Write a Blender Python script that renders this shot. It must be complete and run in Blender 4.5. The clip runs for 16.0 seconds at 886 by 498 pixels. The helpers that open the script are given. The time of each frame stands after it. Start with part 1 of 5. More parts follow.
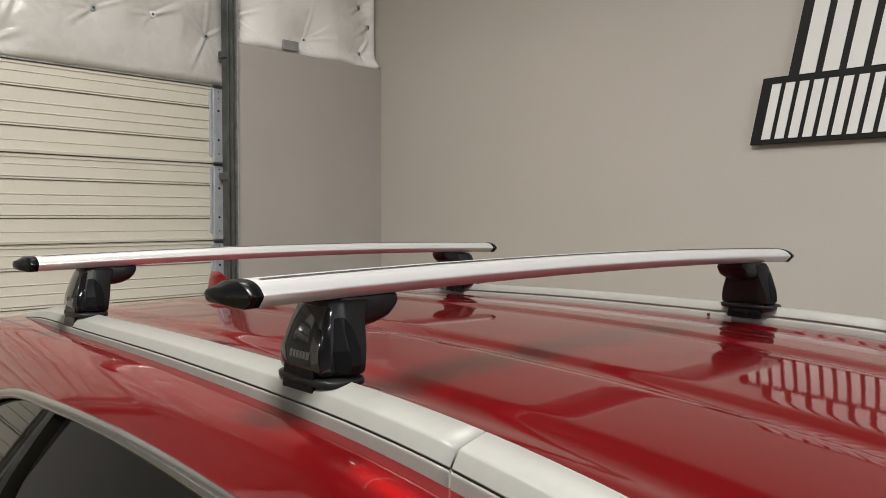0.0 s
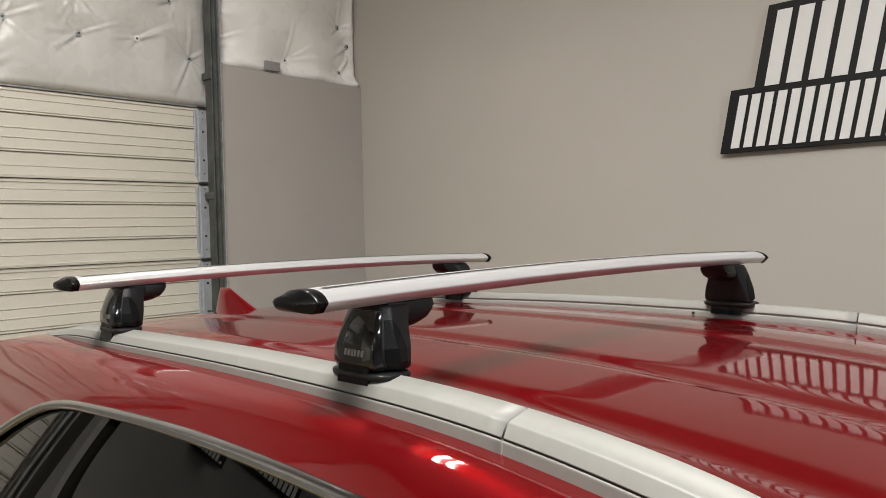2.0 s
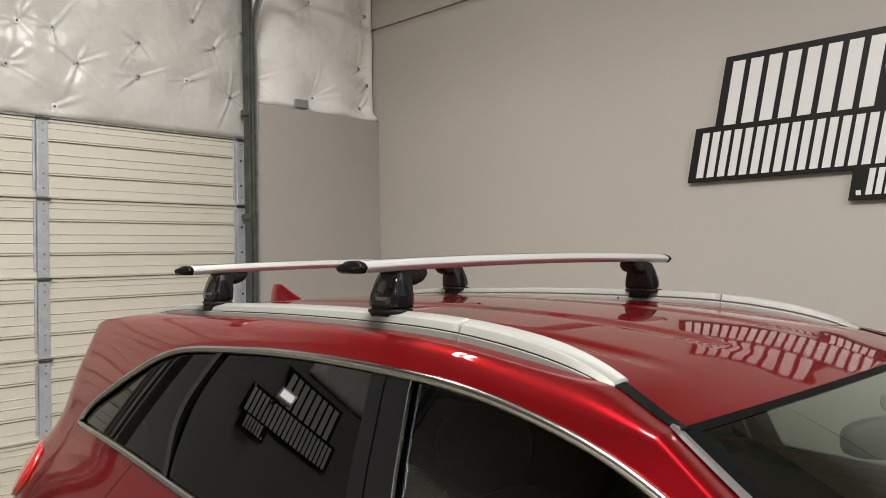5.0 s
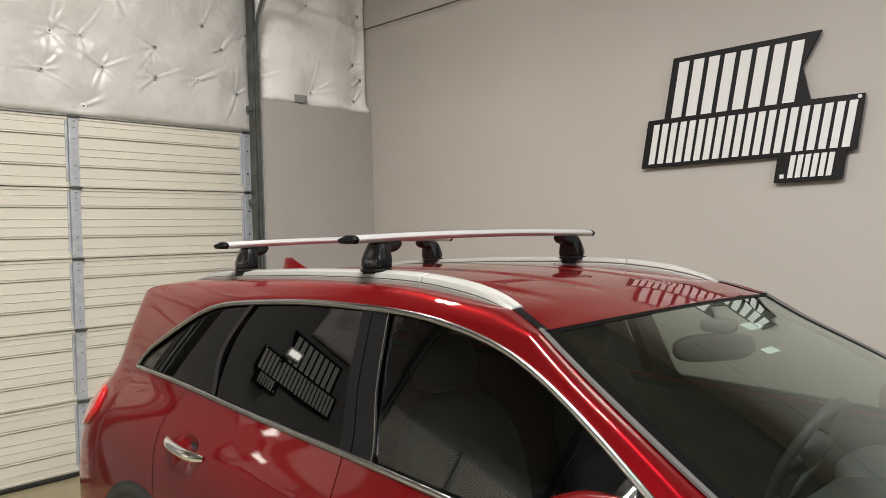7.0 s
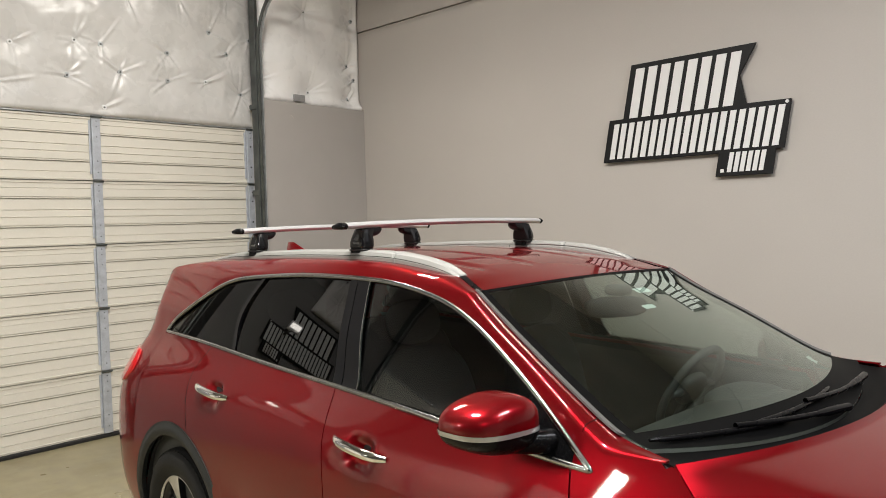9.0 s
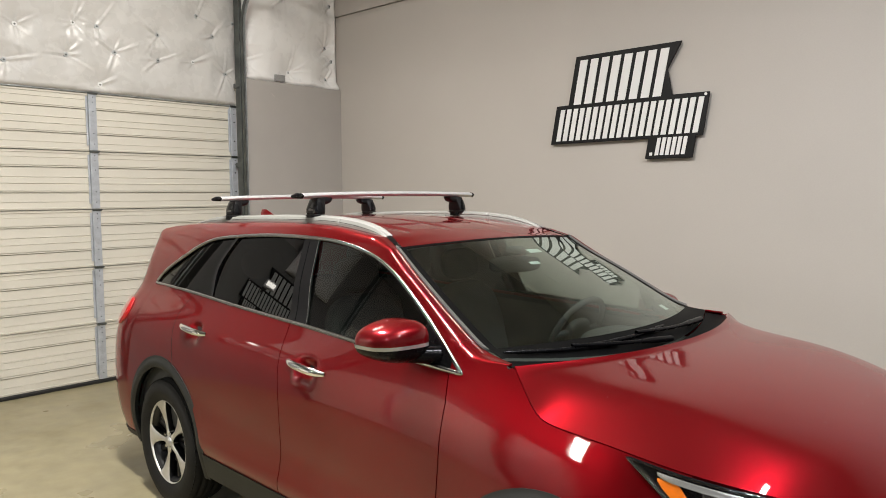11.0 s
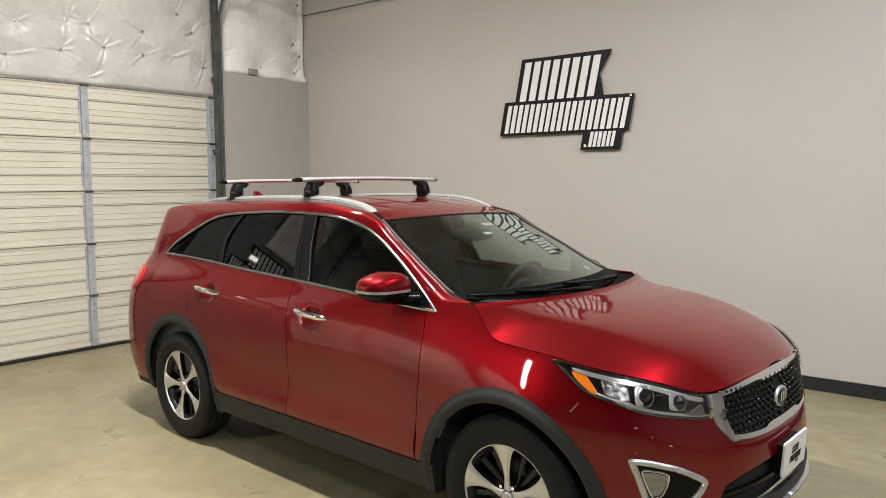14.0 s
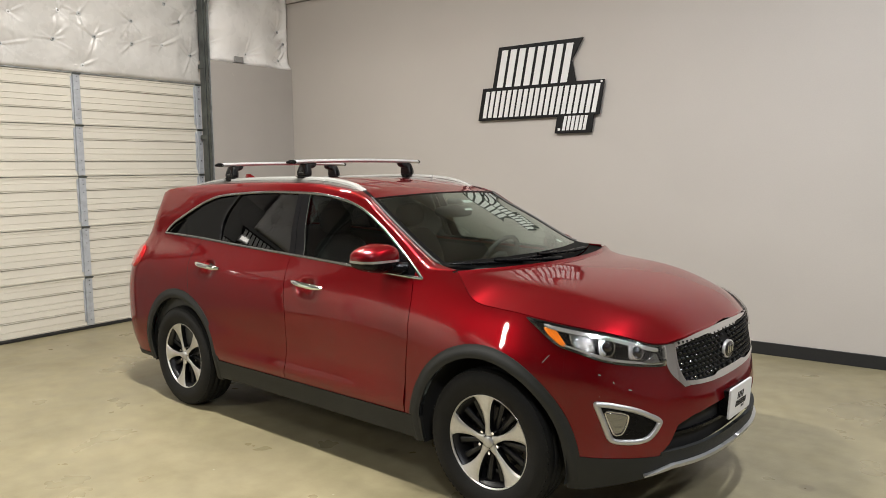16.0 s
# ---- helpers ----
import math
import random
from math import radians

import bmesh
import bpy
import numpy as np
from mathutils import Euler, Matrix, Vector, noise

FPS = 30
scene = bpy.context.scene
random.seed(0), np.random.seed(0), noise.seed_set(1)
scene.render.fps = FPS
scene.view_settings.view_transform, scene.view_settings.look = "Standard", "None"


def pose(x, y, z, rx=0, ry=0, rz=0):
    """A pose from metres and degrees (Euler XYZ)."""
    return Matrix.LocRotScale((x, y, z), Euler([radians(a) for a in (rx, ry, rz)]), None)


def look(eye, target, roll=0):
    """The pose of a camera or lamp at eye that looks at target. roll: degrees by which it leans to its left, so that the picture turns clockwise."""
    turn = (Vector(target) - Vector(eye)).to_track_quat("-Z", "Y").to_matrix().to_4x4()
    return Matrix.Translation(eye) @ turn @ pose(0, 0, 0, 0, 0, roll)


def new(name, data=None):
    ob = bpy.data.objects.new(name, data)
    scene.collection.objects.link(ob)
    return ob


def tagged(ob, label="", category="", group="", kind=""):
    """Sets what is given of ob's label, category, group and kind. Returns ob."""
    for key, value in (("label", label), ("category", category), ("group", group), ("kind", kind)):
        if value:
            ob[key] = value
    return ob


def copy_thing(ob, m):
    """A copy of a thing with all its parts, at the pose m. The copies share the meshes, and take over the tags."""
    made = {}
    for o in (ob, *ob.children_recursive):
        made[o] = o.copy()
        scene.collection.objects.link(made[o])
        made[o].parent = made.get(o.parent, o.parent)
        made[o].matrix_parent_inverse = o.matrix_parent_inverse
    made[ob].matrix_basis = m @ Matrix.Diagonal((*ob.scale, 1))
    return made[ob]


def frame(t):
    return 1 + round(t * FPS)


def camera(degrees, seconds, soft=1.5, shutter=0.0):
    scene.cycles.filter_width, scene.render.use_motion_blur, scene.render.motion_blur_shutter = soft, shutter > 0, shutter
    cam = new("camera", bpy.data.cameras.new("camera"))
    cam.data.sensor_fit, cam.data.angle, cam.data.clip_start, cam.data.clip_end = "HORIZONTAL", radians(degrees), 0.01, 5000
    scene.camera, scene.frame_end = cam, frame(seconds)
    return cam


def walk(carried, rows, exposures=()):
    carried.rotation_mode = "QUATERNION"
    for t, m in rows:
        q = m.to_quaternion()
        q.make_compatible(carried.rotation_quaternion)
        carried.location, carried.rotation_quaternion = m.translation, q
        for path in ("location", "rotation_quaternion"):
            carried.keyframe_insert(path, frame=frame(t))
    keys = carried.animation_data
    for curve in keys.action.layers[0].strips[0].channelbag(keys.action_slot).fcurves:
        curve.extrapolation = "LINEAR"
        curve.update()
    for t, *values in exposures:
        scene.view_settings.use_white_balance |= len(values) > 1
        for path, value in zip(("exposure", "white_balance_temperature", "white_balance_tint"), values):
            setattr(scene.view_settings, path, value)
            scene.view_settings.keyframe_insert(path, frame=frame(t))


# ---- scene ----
import functools

cam = camera(61.5, 16.0, 0.9)
PATH = [
    (0, (-1.096, -0.882, 1.852), (-2.485, 0.554, 1.763), 0.2),
    (0.5, (-1.022, -0.847, 1.859), (-2.428, 0.572, 1.755), -0.3),
    (1, (-0.996, -0.852, 1.867), (-2.388, 0.58, 1.762), -0.6),
    (1.5, (-1.006, -0.913, 1.871), (-2.374, 0.544, 1.783), -0.9),
    (2, (-1.058, -1.026, 1.855), (-2.397, 0.458, 1.799), -1.3),
    (2.5, (-1.088, -1.14, 1.843), (-2.403, 0.366, 1.816), -1.6),
    (3, (-1.064, -1.192, 1.837), (-2.373, 0.32, 1.837), -1.7),
    (3.5, (-0.955, -1.231, 1.833), (-2.287, 0.261, 1.86), -1.1),
    (4, (-0.798, -1.303, 1.81), (-2.164, 0.159, 1.835), -0.8),
    (6.5, (-0.173, -1.861, 1.789), (-1.536, -0.397, 1.771), -1.2),
    (7, (-0.005, -1.967, 1.78), (-1.365, -0.502, 1.742), -1.5),
    (7.5, (0.116, -2.094, 1.779), (-1.24, -0.625, 1.726), -1.8),
    (8, (0.242, -2.226, 1.779), (-1.112, -0.754, 1.717), -1.9),
    (8.5, (0.365, -2.316, 1.784), (-0.987, -0.844, 1.719), -1.7),
    (9, (0.544, -2.398, 1.776), (-0.811, -0.928, 1.705), -1.6),
    (11.5, (1.347, -2.891, 1.764), (0.028, -1.396, 1.606), -0.1),
    (12, (1.421, -3.058, 1.776), (0.128, -1.541, 1.61), 0.0),
    (12.5, (1.447, -3.239, 1.763), (0.191, -1.691, 1.596), -0.5),
    (13, (1.504, -3.378, 1.772), (0.271, -1.812, 1.608), -0.8),
    (13.5, (1.613, -3.459, 1.775), (0.384, -1.89, 1.605), -0.5),
    (14, (1.748, -3.552, 1.76), (0.523, -1.982, 1.579), -0.2),
    (14.5, (1.832, -3.651, 1.767), (0.616, -2.075, 1.575), -0.5),
    (15, (1.86, -3.753, 1.747), (0.662, -2.164, 1.544), -0.9),
    (15.5, (1.903, -3.865, 1.734), (0.72, -2.266, 1.523), -0.9),
    (16, (1.964, -3.883, 1.729), (0.785, -2.282, 1.51), -0.6),
]
walk(cam, [(t, look(eye, target, roll)) for t, eye, target, roll in PATH], [(0.0, -0.22), (4.0, -0.19), (6.5, -0.04), (9.0, 0.02), (11.5, 0.07), (16.0, 0.07)])

# ---- light ----
world = bpy.data.worlds.new("world")
scene.world = world
world.use_nodes = True
world.node_tree.nodes["Background"].inputs[0].default_value = (0.55, 0.6, 0.7, 1)
world.node_tree.nodes["Background"].inputs[1].default_value = 0.05


WARM, COOL = (1.0, 0.955, 0.880), (0.92, 0.945, 1.0)
# x, y, height, turn, length, watts of each tube, half of the tubes' spacing, colour
# First and third fit a highlight and shadow; the others are added fill.
LIGHTS = [(-4.3, -6.25, 3.2, -38, 3.4, 92, 0.045, WARM), (-4.2, 0.5, 4.7, 0, 1.2, 22, 0.080, WARM), (-1.70, -1.3, 4.6, 90, 1.2, 140, 0.045, WARM), (1.7, 0.2, 4.6, 0, 1.2, 64, 0.045, COOL), (4.4, -0.4, 4.6, 0, 1.2, 40, 0.045, COOL), (3.4, -4.6, 4.6, 0, 1.2, 88, 0.045, COOL)]
for lx, ly, lz, turn, length, watts, gap, colour in LIGHTS:
    for dx in (-gap, gap):
        data = bpy.data.lights.new("tube_light", "AREA")
        data.shape, data.size, data.size_y, data.energy, data.color = "RECTANGLE", min(0.05, gap * 0.6), length, watts, colour
        new("tube_light", data).matrix_world = pose(lx, ly, lz, 0, 0, turn) @ Matrix.Translation((dx, 0, -0.03))


# ---- materials ----
def material(name, colour, rough=0.5, metal=0.0, spec=0.5, coat=0.0, coat_rough=0.03, vary=0.0, scale=6.0, fine=0.0, fine_scale=80.0, bump=0.0, bump_scale=60.0, rough_vary=0.0, stretch=(1, 1, 1)):
    """A surface with colour variation at two scales, uneven gloss and fine relief."""
    m = bpy.data.materials.new(name)
    m.use_nodes = True
    nt = m.node_tree
    b = nt.nodes["Principled BSDF"]
    b.inputs["Base Color"].default_value = (*colour, 1)
    b.inputs["Roughness"].default_value = rough
    b.inputs["Metallic"].default_value = metal
    b.inputs["Specular IOR Level"].default_value = spec
    b.inputs["Coat Weight"].default_value = coat
    b.inputs["Coat Roughness"].default_value = coat_rough
    tc = nt.nodes.new("ShaderNodeTexCoord")
    mp = nt.nodes.new("ShaderNodeMapping")
    mp.inputs["Scale"].default_value = stretch
    nt.links.new(tc.outputs["Object"], mp.inputs[0])

    def noise_node(s, detail=4):
        n = nt.nodes.new("ShaderNodeTexNoise")
        n.inputs["Scale"].default_value = s
        n.inputs["Detail"].default_value = detail
        nt.links.new(mp.outputs[0], n.inputs["Vector"])
        return n

    def ranged(node, lo, hi, a=0.3, z=0.7):
        r = nt.nodes.new("ShaderNodeMapRange")
        r.inputs[1].default_value, r.inputs[2].default_value, r.inputs[3].default_value, r.inputs[4].default_value = a, z, lo, hi
        nt.links.new(node.outputs[0], r.inputs[0])
        return r

    if vary or fine:
        big = ranged(noise_node(scale), 1 - vary, 1 + vary)
        small = ranged(noise_node(fine_scale), 1 - fine, 1 + fine)
        mul = nt.nodes.new("ShaderNodeMath")
        mul.operation = "MULTIPLY"
        nt.links.new(big.outputs[0], mul.inputs[0])
        nt.links.new(small.outputs[0], mul.inputs[1])
        sc = nt.nodes.new("ShaderNodeVectorMath")
        sc.operation = "SCALE"
        sc.inputs[0].default_value = colour
        nt.links.new(mul.outputs[0], sc.inputs["Scale"])
        nt.links.new(sc.outputs[0], b.inputs["Base Color"])
    if rough_vary:
        rr = ranged(noise_node(scale * 2.3), max(0, rough - rough_vary), min(1, rough + rough_vary))
        nt.links.new(rr.outputs[0], b.inputs["Roughness"])
    if bump:
        bn = nt.nodes.new("ShaderNodeBump")
        bn.inputs["Strength"].default_value = bump
        bn.inputs["Distance"].default_value = 0.01
        nt.links.new(noise_node(bump_scale, 6).outputs[0], bn.inputs["Height"])
        nt.links.new(bn.outputs[0], b.inputs["Normal"])
    return m


WALL = material("wall_paint", (0.505, 0.472, 0.44), 0.62, vary=0.02, scale=1.2, fine=0.015, bump=0.06, bump_scale=90)
DARK_WALL = material("dark_wall_paint", (0.17, 0.162, 0.155), 0.7, vary=0.1, scale=1.5)
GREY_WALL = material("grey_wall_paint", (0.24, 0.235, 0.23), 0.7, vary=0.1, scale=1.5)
PANEL = material("panel_paint", (0.43, 0.405, 0.385), 0.6, vary=0.03, scale=2, bump=0.04)
CONCRETE = material("concrete", (0.272, 0.238, 0.146), 0.36, vary=0.16, scale=0.8, fine=0.12, fine_scale=7, bump=0.05, rough_vary=0.14)


def spotted(m, scale, size, tint):
    """Scattered round spots on a surface."""
    nt = m.node_tree
    b = nt.nodes["Principled BSDF"]
    old = b.inputs["Base Color"].links[0].from_socket
    tc = nt.nodes.new("ShaderNodeTexCoord")
    vo = nt.nodes.new("ShaderNodeTexVoronoi")
    vo.inputs["Scale"].default_value = scale
    nt.links.new(tc.outputs["Object"], vo.inputs["Vector"])
    r = nt.nodes.new("ShaderNodeMapRange")
    r.inputs[1].default_value, r.inputs[2].default_value, r.inputs[3].default_value, r.inputs[4].default_value = size * 0.5, size, 1, 0
    nt.links.new(vo.outputs["Distance"], r.inputs[0])
    pick = nt.nodes.new("ShaderNodeMapRange")
    pick.inputs[1].default_value, pick.inputs[2].default_value = 0.55, 0.95
    nt.links.new(vo.outputs["Color"], pick.inputs[0])
    mul = nt.nodes.new("ShaderNodeMath")
    mul.operation = "MULTIPLY"
    nt.links.new(r.outputs[0], mul.inputs[0])
    nt.links.new(pick.outputs[0], mul.inputs[1])
    mix = nt.nodes.new("ShaderNodeMix")
    mix.data_type = "RGBA"
    nt.links.new(mul.outputs[0], mix.inputs[0])
    nt.links.new(old, mix.inputs[6])
    mix.inputs[7].default_value = (*tint, 1)
    nt.links.new(mix.outputs[2], b.inputs["Base Color"])


spotted(CONCRETE, 2.3, 0.13, (0.15, 0.125, 0.08))
spotted(CONCRETE, 6.0, 0.045, (0.50, 0.47, 0.38))
CEILING = material("ceiling_vinyl", (0.28, 0.28, 0.28), 0.6, vary=0.15, scale=2)
DOOR = material("door_enamel", (0.69, 0.66, 0.585), 0.38, vary=0.03, scale=2, fine=0.02, rough_vary=0.08)
NEW_VINYL = material("bright_white_vinyl", (0.88, 0.87, 0.86), 0.30, vary=0.03, scale=3, bump=0.35, bump_scale=6, rough_vary=0.06)
VINYL = material("white_vinyl", (0.60, 0.59, 0.575), 0.27, vary=0.03, scale=3, bump=0.35, bump_scale=6, rough_vary=0.06)
STEEL = material("galvanised_steel", (0.50, 0.52, 0.53), 0.42, 0.55, vary=0.2, scale=14, fine=0.1, rough_vary=0.12)
STRUT_STEEL = material("zinc_blue_steel", (0.50, 0.53, 0.58), 0.42, 0.35, vary=0.12, scale=14, fine=0.06, rough_vary=0.1)
DARK_STEEL = material("dark_steel", (0.12, 0.13, 0.125), 0.45, 0.7, vary=0.25, scale=9)
BLACK = material("black_board", (0.009, 0.009, 0.010), 0.5, spec=0.25, fine=0.1)
WHITE = material("white_letter", (0.8, 0.8, 0.8), 0.4, fine=0.01)
RUBBER = material("baseboard_rubber", (0.015, 0.015, 0.016), 0.5, fine=0.2)


# ---- builders ----
def part(name, bm, mat, parent=None, label="", smooth=False, bevel=0.0):
    if bevel:
        bmesh.ops.bevel(bm, geom=[e for e in bm.edges if len(e.link_faces) == 2 and e.calc_face_angle(0) > 0.5], offset=bevel, segments=2, profile=0.5, affect="EDGES")
    me = bpy.data.meshes.new(name)
    bm.to_mesh(me)
    bm.free()
    if smooth:
        me.polygons.foreach_set("use_smooth", [True] * len(me.polygons))
    me.materials.append(mat)
    ob = new(name, me)
    if parent:
        ob.parent = parent
    if label:
        ob["label"] = label
    return ob


def thing(name, label, category, m=None, group="", kind=""):
    ob = new(name)
    if m is not None:
        ob.matrix_world = m
    return tagged(ob, label, category, group, kind)


def box(x0, x1, y0, y1, z0, z1, bm=None):
    bm = bm or bmesh.new()
    bmesh.ops.create_cube(bm, size=1, matrix=Matrix.Translation(((x0 + x1) / 2, (y0 + y1) / 2, (z0 + z1) / 2)) @ Matrix.Diagonal((abs(x1 - x0), abs(y1 - y0), abs(z1 - z0), 1)))
    return bm


def prism(points, axis, d0, d1, bm=None):
    """A flat outline pushed from d0 to d1 along an axis; the outline's two numbers are the other two axes in order."""
    bm = bm or bmesh.new()
    put = {"x": lambda a, b, d: (d, a, b), "y": lambda a, b, d: (a, d, b), "z": lambda a, b, d: (a, b, d)}[axis]
    lo = [bm.verts.new(put(a, b, d0)) for a, b in points]
    hi = [bm.verts.new(put(a, b, d1)) for a, b in points]
    bm.faces.new(lo[::-1])
    bm.faces.new(hi)
    for i in range(len(points)):
        j = (i + 1) % len(points)
        bm.faces.new((lo[i], lo[j], hi[j], hi[i]))
    bmesh.ops.recalc_face_normals(bm, faces=bm.faces)
    return bm


def cylinder(a, b, r, r2=None, seg=16, bm=None):
    bm = bm or bmesh.new()
    a, b = Vector(a), Vector(b)
    m = Matrix.Translation((a + b) / 2) @ (b - a).to_track_quat("Z", "Y").to_matrix().to_4x4()
    bmesh.ops.create_cone(bm, cap_ends=True, segments=seg, radius1=r, radius2=r if r2 is None else r2, depth=(b - a).length, matrix=m)
    return bm


# ---- room ----
SIGN_WALL, PANEL_X, DOOR_X = 3.20, -5.76, -5.98
SOUTH, EAST, TOP = -12.0, 9.0, 4.9
tagged(part("floor", box(-6.3, EAST + 0.2, SOUTH - 0.2, SIGN_WALL + 0.2, -0.2, 0), CONCRETE), "beige stained polished concrete garage floor", "floor", kind="structure")
tagged(part("ceiling", box(-6.3, EAST + 0.2, SOUTH - 0.2, SIGN_WALL + 0.2, TOP, TOP + 0.2), CEILING), "plain painted garage ceiling", "ceiling", kind="structure")
tagged(part("wall_north", box(-6.3, EAST, SIGN_WALL, SIGN_WALL + 0.2, 0, 3.917), WALL), "smooth warm grey painted drywall", "wall", kind="structure")
tagged(part("wall_north_upper", box(-6.3, EAST, SIGN_WALL - 0.002, SIGN_WALL + 0.2, 3.929, TOP), WALL), "upper warm grey drywall above a thin joint", "wall", kind="structure")
tagged(part("wall_south", box(-6.3, EAST, SOUTH - 0.2, SOUTH, 0, TOP), DARK_WALL), "plain dark grey wall", "wall", kind="structure")
tagged(part("wall_east", box(EAST, EAST + 0.2, SOUTH, SIGN_WALL, 0, TOP), PANEL), "plain grey painted wall", "wall", kind="structure")
tagged(part("wall_west", box(-6.3, -6.1, SOUTH, SIGN_WALL, 0, TOP), PANEL), "plain grey wall behind the rolling door", "wall", kind="structure")
tagged(part("wall_panel", box(-6.1, PANEL_X, 1.87, SIGN_WALL, 0, 3.05), PANEL, bevel=0.004), "grey painted drywall panel beside the rolling door", "wall", kind="structure")
tagged(part("baseboard", box(-5.76, EAST, SIGN_WALL - 0.012, SIGN_WALL, 0, 0.115), RUBBER, bevel=0.004), "black rubber baseboard along the wall", "baseboard", kind="structure")

# ---- wall, door and insulation by the west side ----
DOOR_LOW, DOOR_TOP, DOOR_S, DOOR_N, STRUT_Y = 0.03, 2.765, -1.27, 1.885, 0.315
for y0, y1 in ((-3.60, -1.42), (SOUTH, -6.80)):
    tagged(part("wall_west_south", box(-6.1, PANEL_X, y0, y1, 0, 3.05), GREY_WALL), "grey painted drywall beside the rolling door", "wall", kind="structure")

rolling_door = thing("rolling_door", "closed cream ribbed steel sectional door with galvanised struts", "garage door", group="rolling doors")
JOINTS = [DOOR_LOW + (DOOR_TOP - DOOR_LOW) * k / 5 for k in range(6)]
for k in range(5):
    z0, h = JOINTS[k] + 0.003, JOINTS[k + 1] - JOINTS[k] - 0.006
    prof = [(0, -0.012), (0.0, 0.006), (0.03, 0.010), (0.036, 0.0), (0.05, 0.0)]
    for c, d, w in ((0.13, 0.003, 0.010), (0.30, 0.013, 0.022), (0.44, 0.004, 0.016), (0.55, 0.004, 0.016), (0.73, 0.013, 0.022), (0.88, 0.003, 0.010)):
        prof += [(c - w, 0), (c - w * 0.75, -d), (c - w * 0.45, -d), (c - w * 0.35, d * 0.8), (c + w * 0.35, d * 0.8), (c + w * 0.45, -d), (c + w * 0.75, -d), (c + w, 0)] if d > 0.005 else [(c - w, 0), (c - w * 0.55, -d * 0.9), (c - w * 0.1, -d * 0.9), (c + w * 0.25, d), (c + w * 0.7, d), (c + w, 0)]
    prof += [(0.955, 0.0), (0.962, 0.008), (0.985, 0.009), (0.99, -0.012), (1, -0.012)]
    outline = [(DOOR_X + d, z0 + c * h) for c, d in prof] + [(DOOR_X - 0.04, z0 + h), (DOOR_X - 0.04, z0)]
    bm = bmesh.new()
    lo = [bm.verts.new((x, DOOR_S, z)) for x, z in outline]
    hi = [bm.verts.new((x, DOOR_N, z)) for x, z in outline]
    for i in range(len(outline)):
        j = (i + 1) % len(outline)
        bm.faces.new((lo[i], hi[i], hi[j], lo[j]))
    bm.faces.new(lo)
    bm.faces.new(hi[::-1])
    bmesh.ops.recalc_face_normals(bm, faces=bm.faces)
    part("door_section", bm, DOOR, rolling_door)
    for y0, y1, name in ((STRUT_Y - 0.036, STRUT_Y + 0.036, "strut"), (1.795, 1.885, "end_stile")):
        bm = box(DOOR_X, DOOR_X + 0.036, y0, y1, z0 + 0.004, z0 + h - 0.004)
        box(DOOR_X + 0.002, DOOR_X + 0.014, y0 - 0.018, y0 - 0.001, z0 + 0.05, z0 + h - 0.03, bm)
        st = part(name, bm, STRUT_STEEL, rolling_door, "bluish galvanised steel " + name.replace("_", " "), bevel=0.004)
        hb = bmesh.new()
        for c, r in ((0.12, 0.005), (0.30, 0.009 if name == "end_stile" else 0.005), (0.68, 0.009 if name == "end_stile" else 0.005), (0.84, 0.005), (0.93, 0.005)):
            cylinder((DOOR_X + 0.0355, y0 + 0.038, z0 + c * h), (DOOR_X + 0.0375, y0 + 0.038, z0 + c * h), r, seg=12, bm=hb)
        part("bolt_hole", hb, RUBBER, st, "dark bolt holes")
        bm = box(DOOR_X + 0.030, DOOR_X + 0.044, y0 - 0.004, y1 + 0.008, z0 + h - 0.014, z0 + h + 0.006)
        cylinder((DOOR_X + 0.045, y0 - 0.012, z0 + h), (DOOR_X + 0.045, y1 + 0.012, z0 + h), 0.006, seg=12, bm=bm)
        part("hinge", bm, DARK_STEEL, rolling_door, "dark steel hinge", bevel=0.002)
part("bottom_seal", box(DOOR_X - 0.03, DOOR_X + 0.03, DOOR_S, DOOR_N, 0.0, DOOR_LOW), RUBBER, rolling_door, "black rubber bottom seal", bevel=0.006)
part("top_rail", box(DOOR_X - 0.02, DOOR_X + 0.012, DOOR_S, DOOR_N, DOOR_TOP, DOOR_TOP + 0.014), STEEL, rolling_door, "thin galvanised rail")

